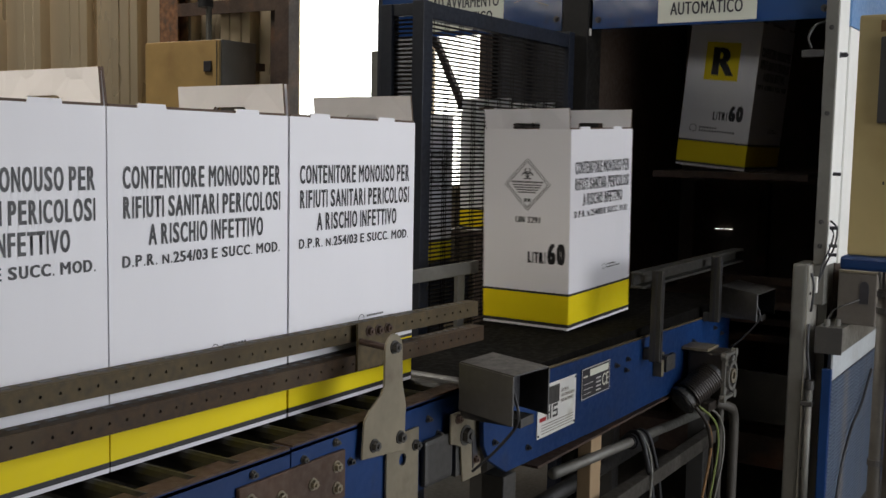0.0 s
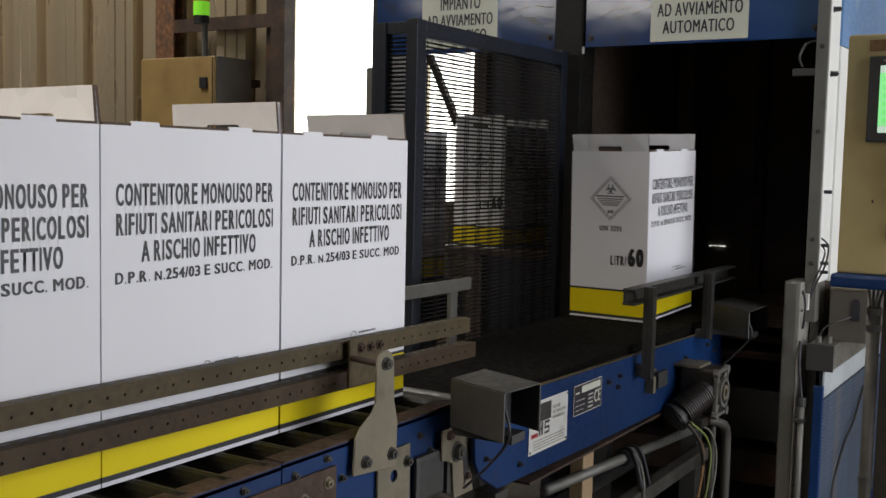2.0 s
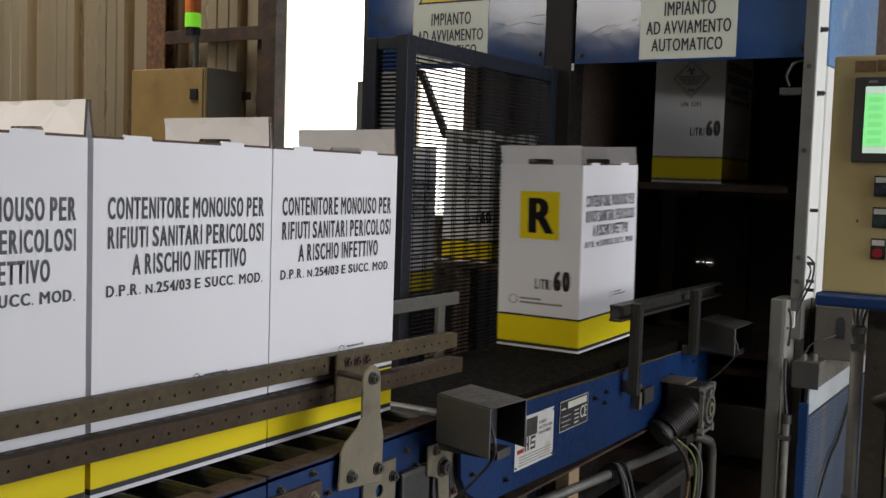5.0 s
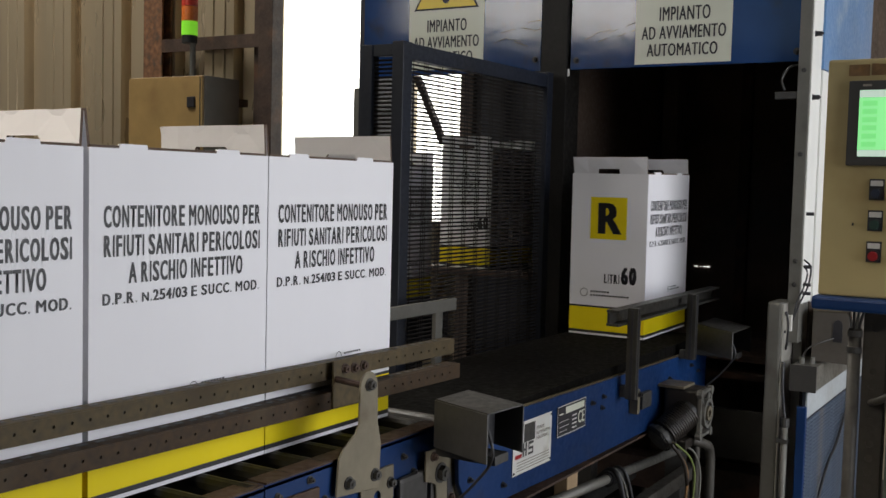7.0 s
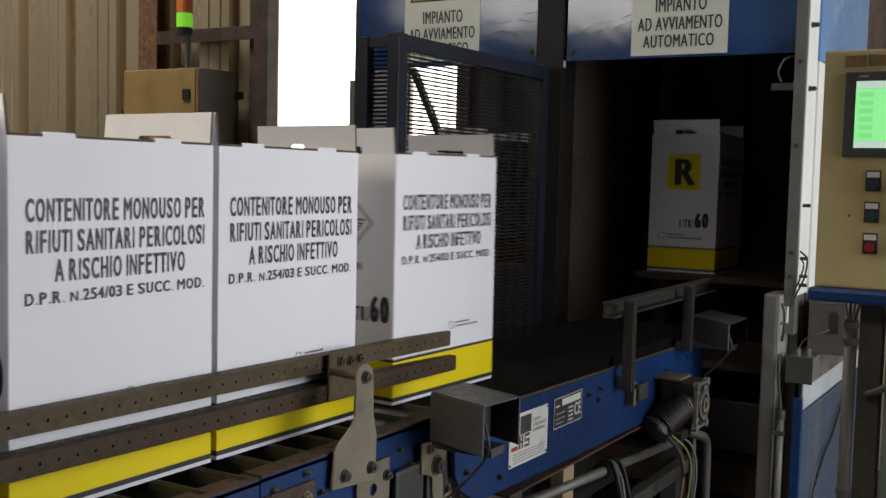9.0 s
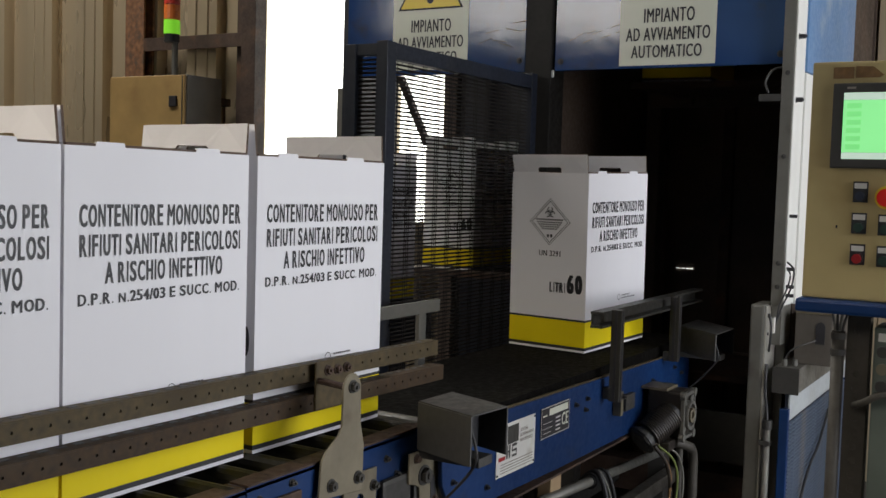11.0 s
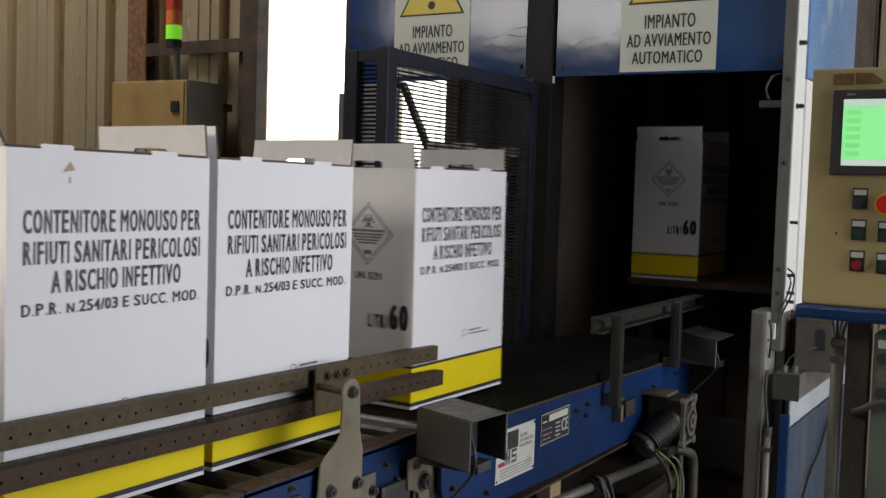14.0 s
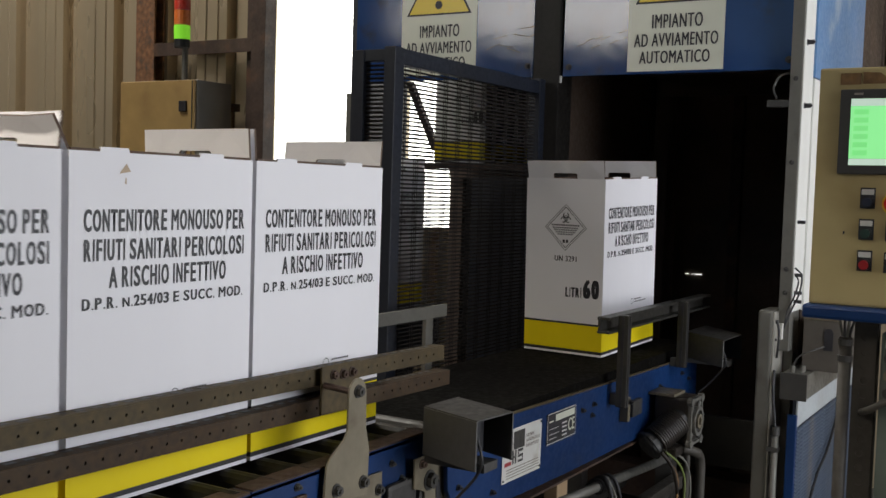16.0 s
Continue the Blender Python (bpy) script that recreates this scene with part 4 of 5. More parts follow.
def side_guide():
    c = thing("side_guide", "aluminium profile side guide with two posts", "guide rail")
    for x, z0 in ((0.950, 0.752), (1.488, 0.80)):
        p = part("post", bx(x, x + 0.027, -0.226, -0.1945, z0, 1.022, 0.002), ALU, c)
        part("groove", bx(x + 0.0095, x + 0.0175, -0.2275, -0.2255, z0, 1.018), INK, p)
        part("groove", bx(x - 0.0015, x + 0.0005, -0.214, -0.206, z0, 1.018), INK, p)
    b = bx(0.885, 1.86, -0.1935, -0.155, 1.012, 1.020, 0.002)
    bx(0.885, 1.86, -0.1935, -0.155, 0.972, 0.980, 0.002, bm=b)
    bx(0.885, 1.86, -0.165, -0.158, 0.98, 1.012, bm=b)
    part("rail", b, ALU, c)
    k = part("clamp", bx(1.045, 1.065, -0.2, -0.173, 0.69, 0.765, 0.002), STEEL, c)
    part("clamp", bx(0.957, 0.985, -0.194, -0.173, 0.755, 0.79, 0.003), HOOD, c)
    part("clamp", bx(1.490, 1.515, -0.194, -0.173, 0.80, 0.83, 0.003), HOOD, c)
    part("bolt", bolt((1.055, -0.2, 0.75), (0, -1, 0), 0.007), HOOD, k)
    part("clamp_plate", bx(1.12, 1.20, -0.188, -0.173, 0.69, 0.74, 0.003), HOOD, c)


side_guide()


def gear_motor():
    c = thing("gear_motor", "dirty finned electric gear motor under the belt end", "motor")
    g = part("gearbox", bx(1.305, 1.41, -0.303, -0.19, 0.585, 0.735, 0.010), GRIME, c)
    # cast flange: a cross-ribbed square with lightening gaps
    b = None
    X, Zc = 1.357, 0.657
    for k in range(4):
        a = math.pi / 4 + k * math.pi / 2
        p = Vector((X + 0.072 * math.cos(a), -0.309, Zc + 0.095 * math.sin(a)))
        b = cy((p.x, -0.318, p.z), (p.x, -0.302, p.z), 0.014, 12, b)
        b = cy((X, -0.309, Zc), p, 0.006, 8, b)
    for x0, x1, z0, z1 in ((-0.05, 0.05, 0.064, 0.074), (-0.05, 0.05, -0.074, -0.064), (-0.058, -0.048, -0.066, 0.066), (0.048, 0.058, -0.066, 0.066)):
        bx(X + x0, X + x1, -0.316, -0.303, Zc + z0, Zc + z1, 0.002, b)
    part("flange", b, PILLG, g, "pale cast flange with bolt eyes")
    part("cover_ring", ring_solid(X, Zc, 0.047, 0.036, -0.324, -0.304), PILLG, g)
    part("cover_ring", cy((X, -0.304, Zc), (X, -0.316, Zc), 0.0355, 24), INK, g)
    part("shaft_cover", ring_solid(X, Zc, 0.024, 0.013, -0.327, -0.316), STEEL, g)
    p, q = Vector((1.325, -0.275, 0.668)), Vector((1.215, -0.205, 0.582))
    d = q - p
    part("motor_body", cy(p, p + d * 0.9, 0.036, 20), BLACK, c)
    f = part("fin", cy((0, 0, 0), d.normalized() * 0.0045, 0.047, 20), GRIME, c)
    f.location = p + d * 0.10
    for k in range(1, 13):
        again(f, c, Matrix.Translation(p + d * (0.10 + 0.054 * k)))
    part("fan_cover", cy(p + d * 0.86, q, 0.049, 20, bev=0.005), HOOD, c)
    part("fan_grille", cy(q, q + d.normalized() * 0.003, 0.038, 20), BLACK, c)
    part("terminal_box", bx(1.24, 1.31, -0.29, -0.235, 0.555, 0.585, 0.004), GRIME, c)
    part("bracket", bx(1.29, 1.40, -0.26, -0.174, 0.736, 0.744), STEEL, c)


def ring_solid(cx, cz, r, r2, y0, y1, seg=24):
    """A flat ring with thickness, its axis along y."""
    b = bmesh.new()
    R = []
    for k in range(seg):
        a = 2 * math.pi * k / seg
        R.append([b.verts.new((cx + q * math.cos(a), y, cz + q * math.sin(a))) for q, y in ((r, y0), (r, y1), (r2, y1), (r2, y0))])
    for k in range(seg):
        A_, B_ = R[k], R[(k + 1) % seg]
        for m in range(4):
            b.faces.new((A_[m], A_[(m + 1) % 4], B_[(m + 1) % 4], B_[m]))
    bmesh.ops.recalc_face_normals(b, faces=b.faces)
    return b


gear_motor()


def cables():
    runs = [
        ("grey cable hanging from the gear motor", GRIME, 0.006, [(1.19, -0.26, 0.58), (1.24, -0.29, 0.50), (1.31, -0.28, 0.32), (1.30, -0.26, 0.0)]),
        ("ochre cable looped under the conveyor", TAPE, 0.0045, [(1.21, -0.25, 0.58), (1.27, -0.29, 0.47), (1.25, -0.27, 0.24), (1.22, -0.25, 0.0)]),
        ("yellow-green cable hanging from the gear motor", CABLE_YG, 0.0035, [(1.20, -0.27, 0.58), (1.27, -0.30, 0.52), (1.31, -0.30, 0.42), (1.29, -0.28, 0.2), (1.30, -0.27, 0.0)]),
        ("pale cable loop under the conveyor", CABLE_W, 0.0035, [(1.23, -0.25, 0.58), (1.31, -0.30, 0.53), (1.37, -0.30, 0.40), (1.34, -0.28, 0.2), (1.35, -0.27, 0.0)]),
        ("black cable hanging under the conveyor", BLACK, 0.006, [(1.05, -0.11, 0.50), (1.05, -0.145, 0.518), (1.055, -0.175, 0.48), (1.08, -0.20, 0.30), (1.09, -0.20, 0.0)]),
        ("thick black cable under the conveyor", BLACK, 0.008, [(0.99, -0.10, 0.49), (0.99, -0.145, 0.525), (0.985, -0.18, 0.48), (1.0, -0.21, 0.28), (1.02, -0.2, 0.0)]),
        ("grey looped cable under the conveyor", CABLE_W, 0.0045, [(1.02, -0.11, 0.49), (1.02, -0.145, 0.52), (1.015, -0.185, 0.46), (0.97, -0.21, 0.38), (0.94, -0.21, 0.25), (0.96, -0.2, 0.0)]),
        ("grey bent conduit beside the gear motor", STAND, 0.016, [(1.36, -0.27, 0.56), (1.40, -0.30, 0.545), (1.46, -0.30, 0.51), (1.475, -0.30, 0.40), (1.475, -0.30, 0.0)]),
        ("grey upright conduit beside the gear motor", STAND, 0.011, [(1.385, -0.28, 0.58), (1.385, -0.28, 0.3), (1.385, -0.28, 0.0)]),
    ]
    for label, mat, r, P in runs:
        c = thing("cable" if "cable" in label else "conduit", label, "cable", group="cables under the belt")
        part("run", tube(P, r), mat, c, smooth=True)


cables()


# ---- lifting machine ----
def machine():
    c = thing("lift_machine", "dark blue lift machine with open entry and dark inside", "machine")
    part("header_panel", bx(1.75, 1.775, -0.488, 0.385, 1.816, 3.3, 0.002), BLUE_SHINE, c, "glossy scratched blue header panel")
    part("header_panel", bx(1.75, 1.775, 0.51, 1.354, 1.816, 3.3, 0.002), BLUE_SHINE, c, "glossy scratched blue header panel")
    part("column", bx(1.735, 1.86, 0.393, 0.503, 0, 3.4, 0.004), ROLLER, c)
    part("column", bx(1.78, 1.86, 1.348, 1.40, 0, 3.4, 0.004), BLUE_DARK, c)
    part("side_wall", bx(1.865, 3.3, 0.44, 0.455, 0, 3.4), DARKM, c)
    part("side_wall", bx(1.865, 3.3, -0.51, -0.50, 0, 3.4), DARKM, c)
    part("back_wall", bx(3.3, 3.32, -0.52, 0.455, 0, 7.3), DARKM, c)
    # Dark panel added as backing where the second bay lies in shade.
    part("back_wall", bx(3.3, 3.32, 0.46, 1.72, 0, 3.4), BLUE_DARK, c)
    part("top_sheet", bx(1.78, 2.05, -0.5, 1.36, 3.31, 3.33), DARKM, c)
    # Unseen sheet added to block the roof lamp from the second bay.
    part("light_shield", bx(1.87, 3.29, 0.46, 1.95, 2.34, 2.36), DARKM, c)
    part("side_panel", bx(1.8595, 2.75, -0.522, -0.511, 1.80, 3.3, 0.001), GLARE_BLUE, c, "blue side panel, in a paler paint for the sun glare on it")
    part("side_panel", bx(1.8595, 2.75, -0.522, -0.511, 0.99, 1.796, 0.001), PILLAR, c, "white painted side panel")
    part("base_beam", bx(1.88, 2.0, -0.42, 0.38, 0.22, 0.34, 0.004), IRON, c)
    part("inner_plate", bx(1.88, 1.90, -0.42, -0.10, 0.385, 0.57, 0.002), ALU, c, "dusty grey-brown plate inside the entry")
    b = part("corner_tab", bx(1.742, 1.7495, 0.386, 0.402, 1.792, 1.818), LABEL, c)
    for k in range(9):
        y0, z0 = 0.33 - 0.026 * k + 0.01 * math.sin(5 * k), 1.925 + 0.018 * math.sin(2.3 * k) + 0.004 * k
        part("scratch", prism([(y0, z0), (y0 - 0.035, z0 + 0.012), (y0 - 0.037, z0 + 0.0145), (y0 - 0.004, z0 + 0.004)], "x", 1.7488, 1.7498), HOOD, c)
    for k in range(7):
        y0, z0 = 0.72 - 0.03 * k, 1.93 + 0.03 * math.sin(1.7 * k) + 0.01 * k
        part("scratch", prism([(y0, z0), (y0 - 0.06, z0 + 0.02 * math.cos(k)), (y0 - 0.062, z0 + 0.02 * math.cos(k) + 0.003), (y0 - 0.003, z0 + 0.003)], "x", 1.7488, 1.7498), HOOD, c)
    # mast of the chain lift
    part("mast", bx(2.86, 2.96, -0.45, -0.38, 0, 7.2, 0.004), DARKM, c)
    part("mast", bx(2.86, 2.96, 0.34, 0.41, 0, 7.2, 0.004), DARKM, c)
    part("mast", bx(2.95, 3.05, 1.5, 1.58, 0, 3.4, 0.004), DARKM, c)
    q = part("bolt", bolt((0, 0, 0), (-1, 0, 0), 0.009), INK, c)
    q.location = (1.75, 0.36, 1.85)
    for y, z in ((0.535, 1.86), (-0.455, 1.85), (1.33, 1.86)):
        again(q, c, pose(1.75, y, z))
    for y0 in (-0.33, 0.1):
        part("inner_rib", bx(3.25, 3.299, y0, y0 + 0.05, 0, 3.3), IRON, c)


# Machine blue made paler: the sun's glare on this side is in the colour.
GLARE_BLUE = material("sun_glare_blue", (0.10, 0.22, 0.42), 0.35, var=0.2, scale=3, stain=(0.35, 0.42, 0.48), stain_scale=4, stain_at=0.55)
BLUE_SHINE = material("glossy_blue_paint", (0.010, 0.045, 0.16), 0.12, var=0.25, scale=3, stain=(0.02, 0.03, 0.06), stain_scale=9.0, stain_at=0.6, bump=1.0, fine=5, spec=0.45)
machine()
# Glowing strips stand in for daylight through a gap; the wall is whole.
tagged(part("daylight_strips", bx(3.294, 3.2985, 0.352, 0.372, 0.982, 0.983, bm=bx(3.294, 3.2985, 0.287, 0.322, 0.9818, 0.9833, bm=bx(3.294, 3.2985, 0.332, 0.343, 0.9822, 0.983))), DAY), "glowing strips for daylight through a thin gap in the machine's back", "gap", kind="structure")


def entry_pillar():
    c = thing("entry_pillar", "galvanised steel pillar at the machine entry, its sunlit face put in white", "pillar")
    # One pillar: its sunlit aisle face is coloured white, its shaded front grey.
    part("face", bx(1.70, 1.715, -0.512, -0.474, 1.0, 3.4, 0.001), PILLG, c)
    part("face", bx(1.7155, 1.858, -0.515, -0.509, 0.995, 3.4, 0.001), PILLAR, c)
    part("face", bx(1.7155, 1.858, -0.508, -0.474, 0.86, 3.4), PILLG, c)
    for z in (1.905, 1.693):
        part("bolt", bolt((1.745, -0.515, z), (0, -1, 0), 0.008, 0.02), INK, c)
    for z in (1.30, 1.12, 1.06, 1.03):
        part("bolt", cy((1.735, -0.515, z), (1.735, -0.54, z), 0.006, 8), INK, c)
    q = part("bolt", bolt((0, 0, 0), (-1, 0, 0), 0.006), HOOD, c)
    q.location = (1.70, -0.493, 1.14)
    for z in (1.06, 1.5, 1.78):
        again(q, c, pose(1.70, -0.493, z))
    part("stay", bx(1.80, 1.86, -0.505, -0.476, 0, 0.86), PILLG, c)
    s = part("catch", bx(1.70, 1.72, -0.474, -0.40, 1.685, 1.71, 0.003), HOOD, c)
    part("hose", tube([(1.71, -0.43, 1.715), (1.705, -0.42, 1.75), (1.71, -0.44, 1.79), (1.72, -0.47, 1.8)], 0.004), HOOD, s)
    part("cable", tube([(1.712, -0.520, 1.145), (1.700, -0.545, 1.12), (1.695, -0.540, 1.06), (1.70, -0.515, 1.0), (1.69, -0.50, 0.95)], 0.003), BLACK, c)
    part("cable", tube([(1.712, -0.520, 1.125), (1.700, -0.535, 1.10), (1.694, -0.525, 1.05), (1.695, -0.505, 1.0), (1.69, -0.498, 0.94)], 0.0028), BLACK, c)


entry_pillar()


def lower_post():
    c = thing("lower_post", "rounded bare steel post beside the machine entry", "post")
    part("post", bx(1.65, 1.797, -0.468, -0.42, 0, 1.0, 0.008), PILLG, c)
    # Lighter sheet over the aisle side: the light falling there is in its colour.
    part("side_sheet", bx(1.655, 1.797, -0.473, -0.4685, 0.02, 0.995), LIT_STEEL, c)
    part("switch", bx(1.70, 1.73, -0.49, -0.4735, 0.90, 0.955, 0.003), LABEL, c)
    part("cable", tube([(1.67, -0.478, 0.97), (1.665, -0.488, 0.93), (1.668, -0.486, 0.88), (1.69, -0.478, 0.84)], 0.004), BLACK, c)
    for z in (0.96, 0.90, 0.30):
        part("bolt", cy((1.68, -0.4735, z), (1.68, -0.477, z), 0.005, 8), INK, c)


lower_post()


def junction_boxes():
    c = thing("cable_duct", "pale grey steel cable duct with glands", "duct")
    part("body", bx(1.655, 2.6, -0.588, -0.505, 0.712, 0.795, 0.003), PILLG, c)
    part("end_cap", bx(1.648, 1.6545, -0.590, -0.503, 0.708, 0.797, 0.001), HOOD, c)
    q = part("gland", cy((0, 0, 0), (0, 0, 0.022), 0.009, 8), PILLG, c)
    q.location = (1.70, -0.53, 0.795)
    again(q, c, pose(1.72, -0.56, 0.795))
    part("cable", tube([(1.70, -0.53, 0.815), (1.70, -0.55, 0.85), (1.71, -0.585, 0.87), (1.74, -0.62, 0.885)], 0.0026), HOOD, c)
    c = thing("motor_housing", "dark steel housing with an oblong slot", "housing")
    part("body", bx(1.76, 2.1, -0.668, -0.546, 0.797, 0.972, 0.004), HOUSING, c)
    part("lid", bx(1.755, 2.1, -0.672, -0.546, 0.9725, 0.980, 0.002), STEEL, c)
    part("slot", prism([(-0.645 + 0.0, 0.87), (-0.615, 0.87), (-0.615, 0.93), (-0.62, 0.942), (-0.63, 0.946), (-0.64, 0.942), (-0.645, 0.93)], "x", 1.7575, 1.7598), INK, c)


junction_boxes()


def louvre():
    c = thing("louvre_panel", "blue louvred side panel under a white sheet", "panel")
    # Dark sheet and paler slats carry the shaded gaps and lit lips in colour.
    part("sheet", bx(1.66, 2.7, -0.556, -0.546, 0.03, 0.71, 0.001), BLUE_DARK, c)
    part("white_sheet", bx(1.66, 2.7, -0.563, -0.557, 0.618, 0.707, 0.001), WSHEET, c, "white sheet")
    part("frame_post", bx(1.632, 1.655, -0.565, -0.535, 0, 0.66, 0.003), BLUE, c)
    part("frame_post", bx(2.70, 2.74, -0.565, -0.535, 0, 0.71, 0.003), BLUE, c)
    s = part("slat", prism([(-0.557, 0), (-0.566, 0.0), (-0.566, 0.0035), (-0.557, 0.0065)], "x", 1.66, 2.70), LIT_SLAT, c)
    s.location = (0, 0, 0.60)
    for k in range(1, 44):
        again(s, c, pose(0, 0, 0.60 - 0.0128 * k))
    part("conduit", cy((1.64, -0.497, 0), (1.64, -0.497, 0.60), 0.0125, 12), PILLG, c, smooth=True)
    part("conduit_collar", cy((1.64, -0.497, 0.585), (1.64, -0.497, 0.615), 0.0165, 12), HOOD, c)
    part("clamp", bx(1.622, 1.66, -0.512, -0.474, 0.53, 0.545, 0.002), HOOD, c)
    part("cable", tube([(1.64, -0.497, 0.61), (1.645, -0.49, 0.66), (1.64, -0.485, 0.71), (1.66, -0.48, 0.8)], 0.0045), BLACK, c)
    part("cable", tube([(2.3, -0.575, 0.55), (2.1, -0.58, 0.45), (1.95, -0.58, 0.40), (1.8, -0.58, 0.28), (1.72, -0.575, 0.05)], 0.005), BLACK, c)


WSHEET = material("greyed_white_sheet", (0.42, 0.45, 0.46), 0.5, var=0.1, scale=5, stain=(0.3, 0.28, 0.25), stain_scale=4, stain_at=0.6)
LIT_SLAT = material("lit_blue_slats", (0.085, 0.112, 0.16), 0.5, var=0.2, scale=8, stain=(0.16, 0.14, 0.12), stain_scale=5, stain_at=0.58)
louvre()


def warning_sign(m):
    w, h = 0.356, 0.55
    c = face_plate("warning_sign", "cream warning sign with yellow triangle and black words", "sign", w, h, m, SIGNW, thick=0.003)
    y = -0.0009
    part("text_line", words("IMPIANTO", 0.090, 0.278, 0.153, 0.203, 0.0012, y=y), INK, c)
    part("text_line", words("AD AVVIAMENTO", 0.024, 0.336, 0.088, 0.135, 0.0012, y=y), INK, c)
    part("text_line", words("AUTOMATICO", 0.046, 0.308, 0.027, 0.072, 0.0012, y=y), INK, c)
    b = bmesh.new()
    b.faces.new([b.verts.new((x, y, z)) for x, z in ((0.024, 0.243), (0.332, 0.243), (0.178, 0.515))])
    part("triangle_border", b, INK, c)
    b = bmesh.new()
    b.faces.new([b.verts.new((x, y - 0.0008, z)) for x, z in ((0.037, 0.250), (0.319, 0.250), (0.178, 0.499))])
    part("triangle", b, SIGNY, c, "yellow warning triangle")
    b = bmesh.new()
    b.faces.new([b.verts.new((0.178 + 0.017 * math.cos(k * math.pi / 8), y - 0.0016, 0.283 + 0.017 * math.sin(k * math.pi / 8))) for k in range(16)])
    b.faces.new([b.verts.new((x, y - 0.0016, z)) for x, z in ((0.170, 0.315), (0.186, 0.315), (0.194, 0.42), (0.162, 0.42))])
    part("exclamation_mark", b, INK, c)
    return c


warning_sign(pose(1.7465, 0.125, 1.825, 0, 0, -90))
warning_sign(pose(1.7465, 1.122, 1.836, 0, 0, -90))


# ---- fence behind the belt ----
def fence():
    c = thing("safety_fence", "dark blue steel safety fence with fine wire mesh", "fence")
    Y = 0.45
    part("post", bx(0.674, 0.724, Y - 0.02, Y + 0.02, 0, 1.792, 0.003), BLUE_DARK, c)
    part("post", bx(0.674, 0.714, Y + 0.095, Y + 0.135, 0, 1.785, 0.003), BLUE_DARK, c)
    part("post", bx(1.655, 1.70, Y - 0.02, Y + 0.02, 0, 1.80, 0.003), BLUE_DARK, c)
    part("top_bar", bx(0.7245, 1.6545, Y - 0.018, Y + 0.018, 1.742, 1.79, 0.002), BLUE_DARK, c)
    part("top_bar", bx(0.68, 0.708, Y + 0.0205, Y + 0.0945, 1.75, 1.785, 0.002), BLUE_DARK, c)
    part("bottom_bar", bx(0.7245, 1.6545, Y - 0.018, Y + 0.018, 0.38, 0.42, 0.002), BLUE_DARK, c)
    b = bmesh.new()

    def wire(p, q, r=0.0016):
        p, q = Vector(p), Vector(q)
        d = (q - p).normalized()
        u = d.orthogonal().normalized()
        v = d.cross(u)
        R = [[b.verts.new(e + r * (s * u + t * v)) for s, t in ((1, 1), (-1, 1), (-1, -1), (1, -1))] for e in (p, q)]
        for k in range(4):
            b.faces.new((R[0][k], R[0][(k + 1) % 4], R[1][(k + 1) % 4], R[1][k]))

    z = 0.425
    while z < 1.74:
        wire((0.722, Y, z), (1.657, Y, z), 0.0021)
        z += 0.0128
    x = 0.735
    k = 0
    while x < 1.65:
        wire((x, Y - 0.003, 0.42), (x, Y - 0.003, 1.745), 0.0011)
        x += 0.011 if k % 3 != 2 else 0.062
        k += 1
    tagged(part("wire_mesh", b, WIRE, c), "fine welded wire mesh", kind="stuff")
    b = bmesh.new()
    z = 0.42
    while z < 1.75:
        wire((0.694, Y + 0.02, z), (0.694, Y + 0.096, z), 0.0024)
        z += 0.0128
    tagged(part("wire_mesh", b, WIRE, c), "fine welded wire mesh", kind="stuff")


fence()


def far_guide():
    c = thing("far_guide", "pale grey guide rail on the far side of the rollers", "guide rail")
    part("rail", bx(-2.9, 0.828, 0.315, 0.33, 0.985, 1.022, 0.002), PILLG, c)
    p = part("stand", bx(0.735, 0.775, 0.331, 0.345, 0.60, 1.01, 0.002), PILLG, c)
    again(p, c, pose(-1.2, 0.016, 0))
    again(p, c, pose(-2.6, 0.016, 0))
    part("foot", bx(0.735, 0.775, 0.273, 0.33, 0.70, 0.73, 0.002), HOOD, c)


far_guide()


# ---- far wall: frame, cabinet, signal lamp ----
def wall_frame():
    c = thing("steel_column", "rust-brown steel column against the sheet wall", "column", group="wall columns")
    b = bx(3.36, 3.375, 4.27, 4.45, 0, 7.4)
    bx(3.375, 3.445, 4.352, 4.366, 0, 7.4, bm=b)
    bx(3.445, 3.46, 4.27, 4.45, 0, 7.4, bm=b)
    part("profile", b, RUSTCOL, c)
    c = thing("steel_column", "brown steel column at the doorway", "column", group="wall columns")
    part("profile", bx(3.34, 3.455, 3.242, 3.36, 0, 7.4, 0.004), IRON, c)
    part("profile", bx(3.40, 3.455, 3.365, 3.45, 0, 7.4, 0.004), IRON, c)
    c = thing("wall_beam", "brown steel angle beam across the sheet wall", "beam")
    part("web", bx(3.36, 3.37, 3.36, 4.27, 2.235, 2.325, 0.002), IRON, c)
    part("flange", bx(3.37, 3.455, 3.36, 4.27, 2.31, 2.325), IRON, c)
    c = thing("diagonal_brace", "dark steel brace across the narrow opening", "brace")
    part("bar", prism([(2.205, 2.05), (2.165, 2.05), (1.94, 1.60), (1.98, 1.60)], "x", 3.40, 3.44), IRON, c)
    part("bar", prism([(2.215, 2.10), (1.845, 2.10), (1.845, 2.16), (2.215, 2.16)], "x", 3.42, 3.455), IRON, c)
    c = thing("door_jamb", "dark blue machine side with a pale edge beside the doorway", "jamb")
    part("sheet", bx(2.9, 3.44, 2.19, 2.20, 0, 3.4), BLUE_DARK, c)
    part("edge", bx(3.40, 3.445, 2.56, 2.62, 0, 1.95), PILLG, c)
    part("sheet", bx(3.40, 3.445, 2.205, 2.555, 0, 3.4), BLUE_DARK, c)


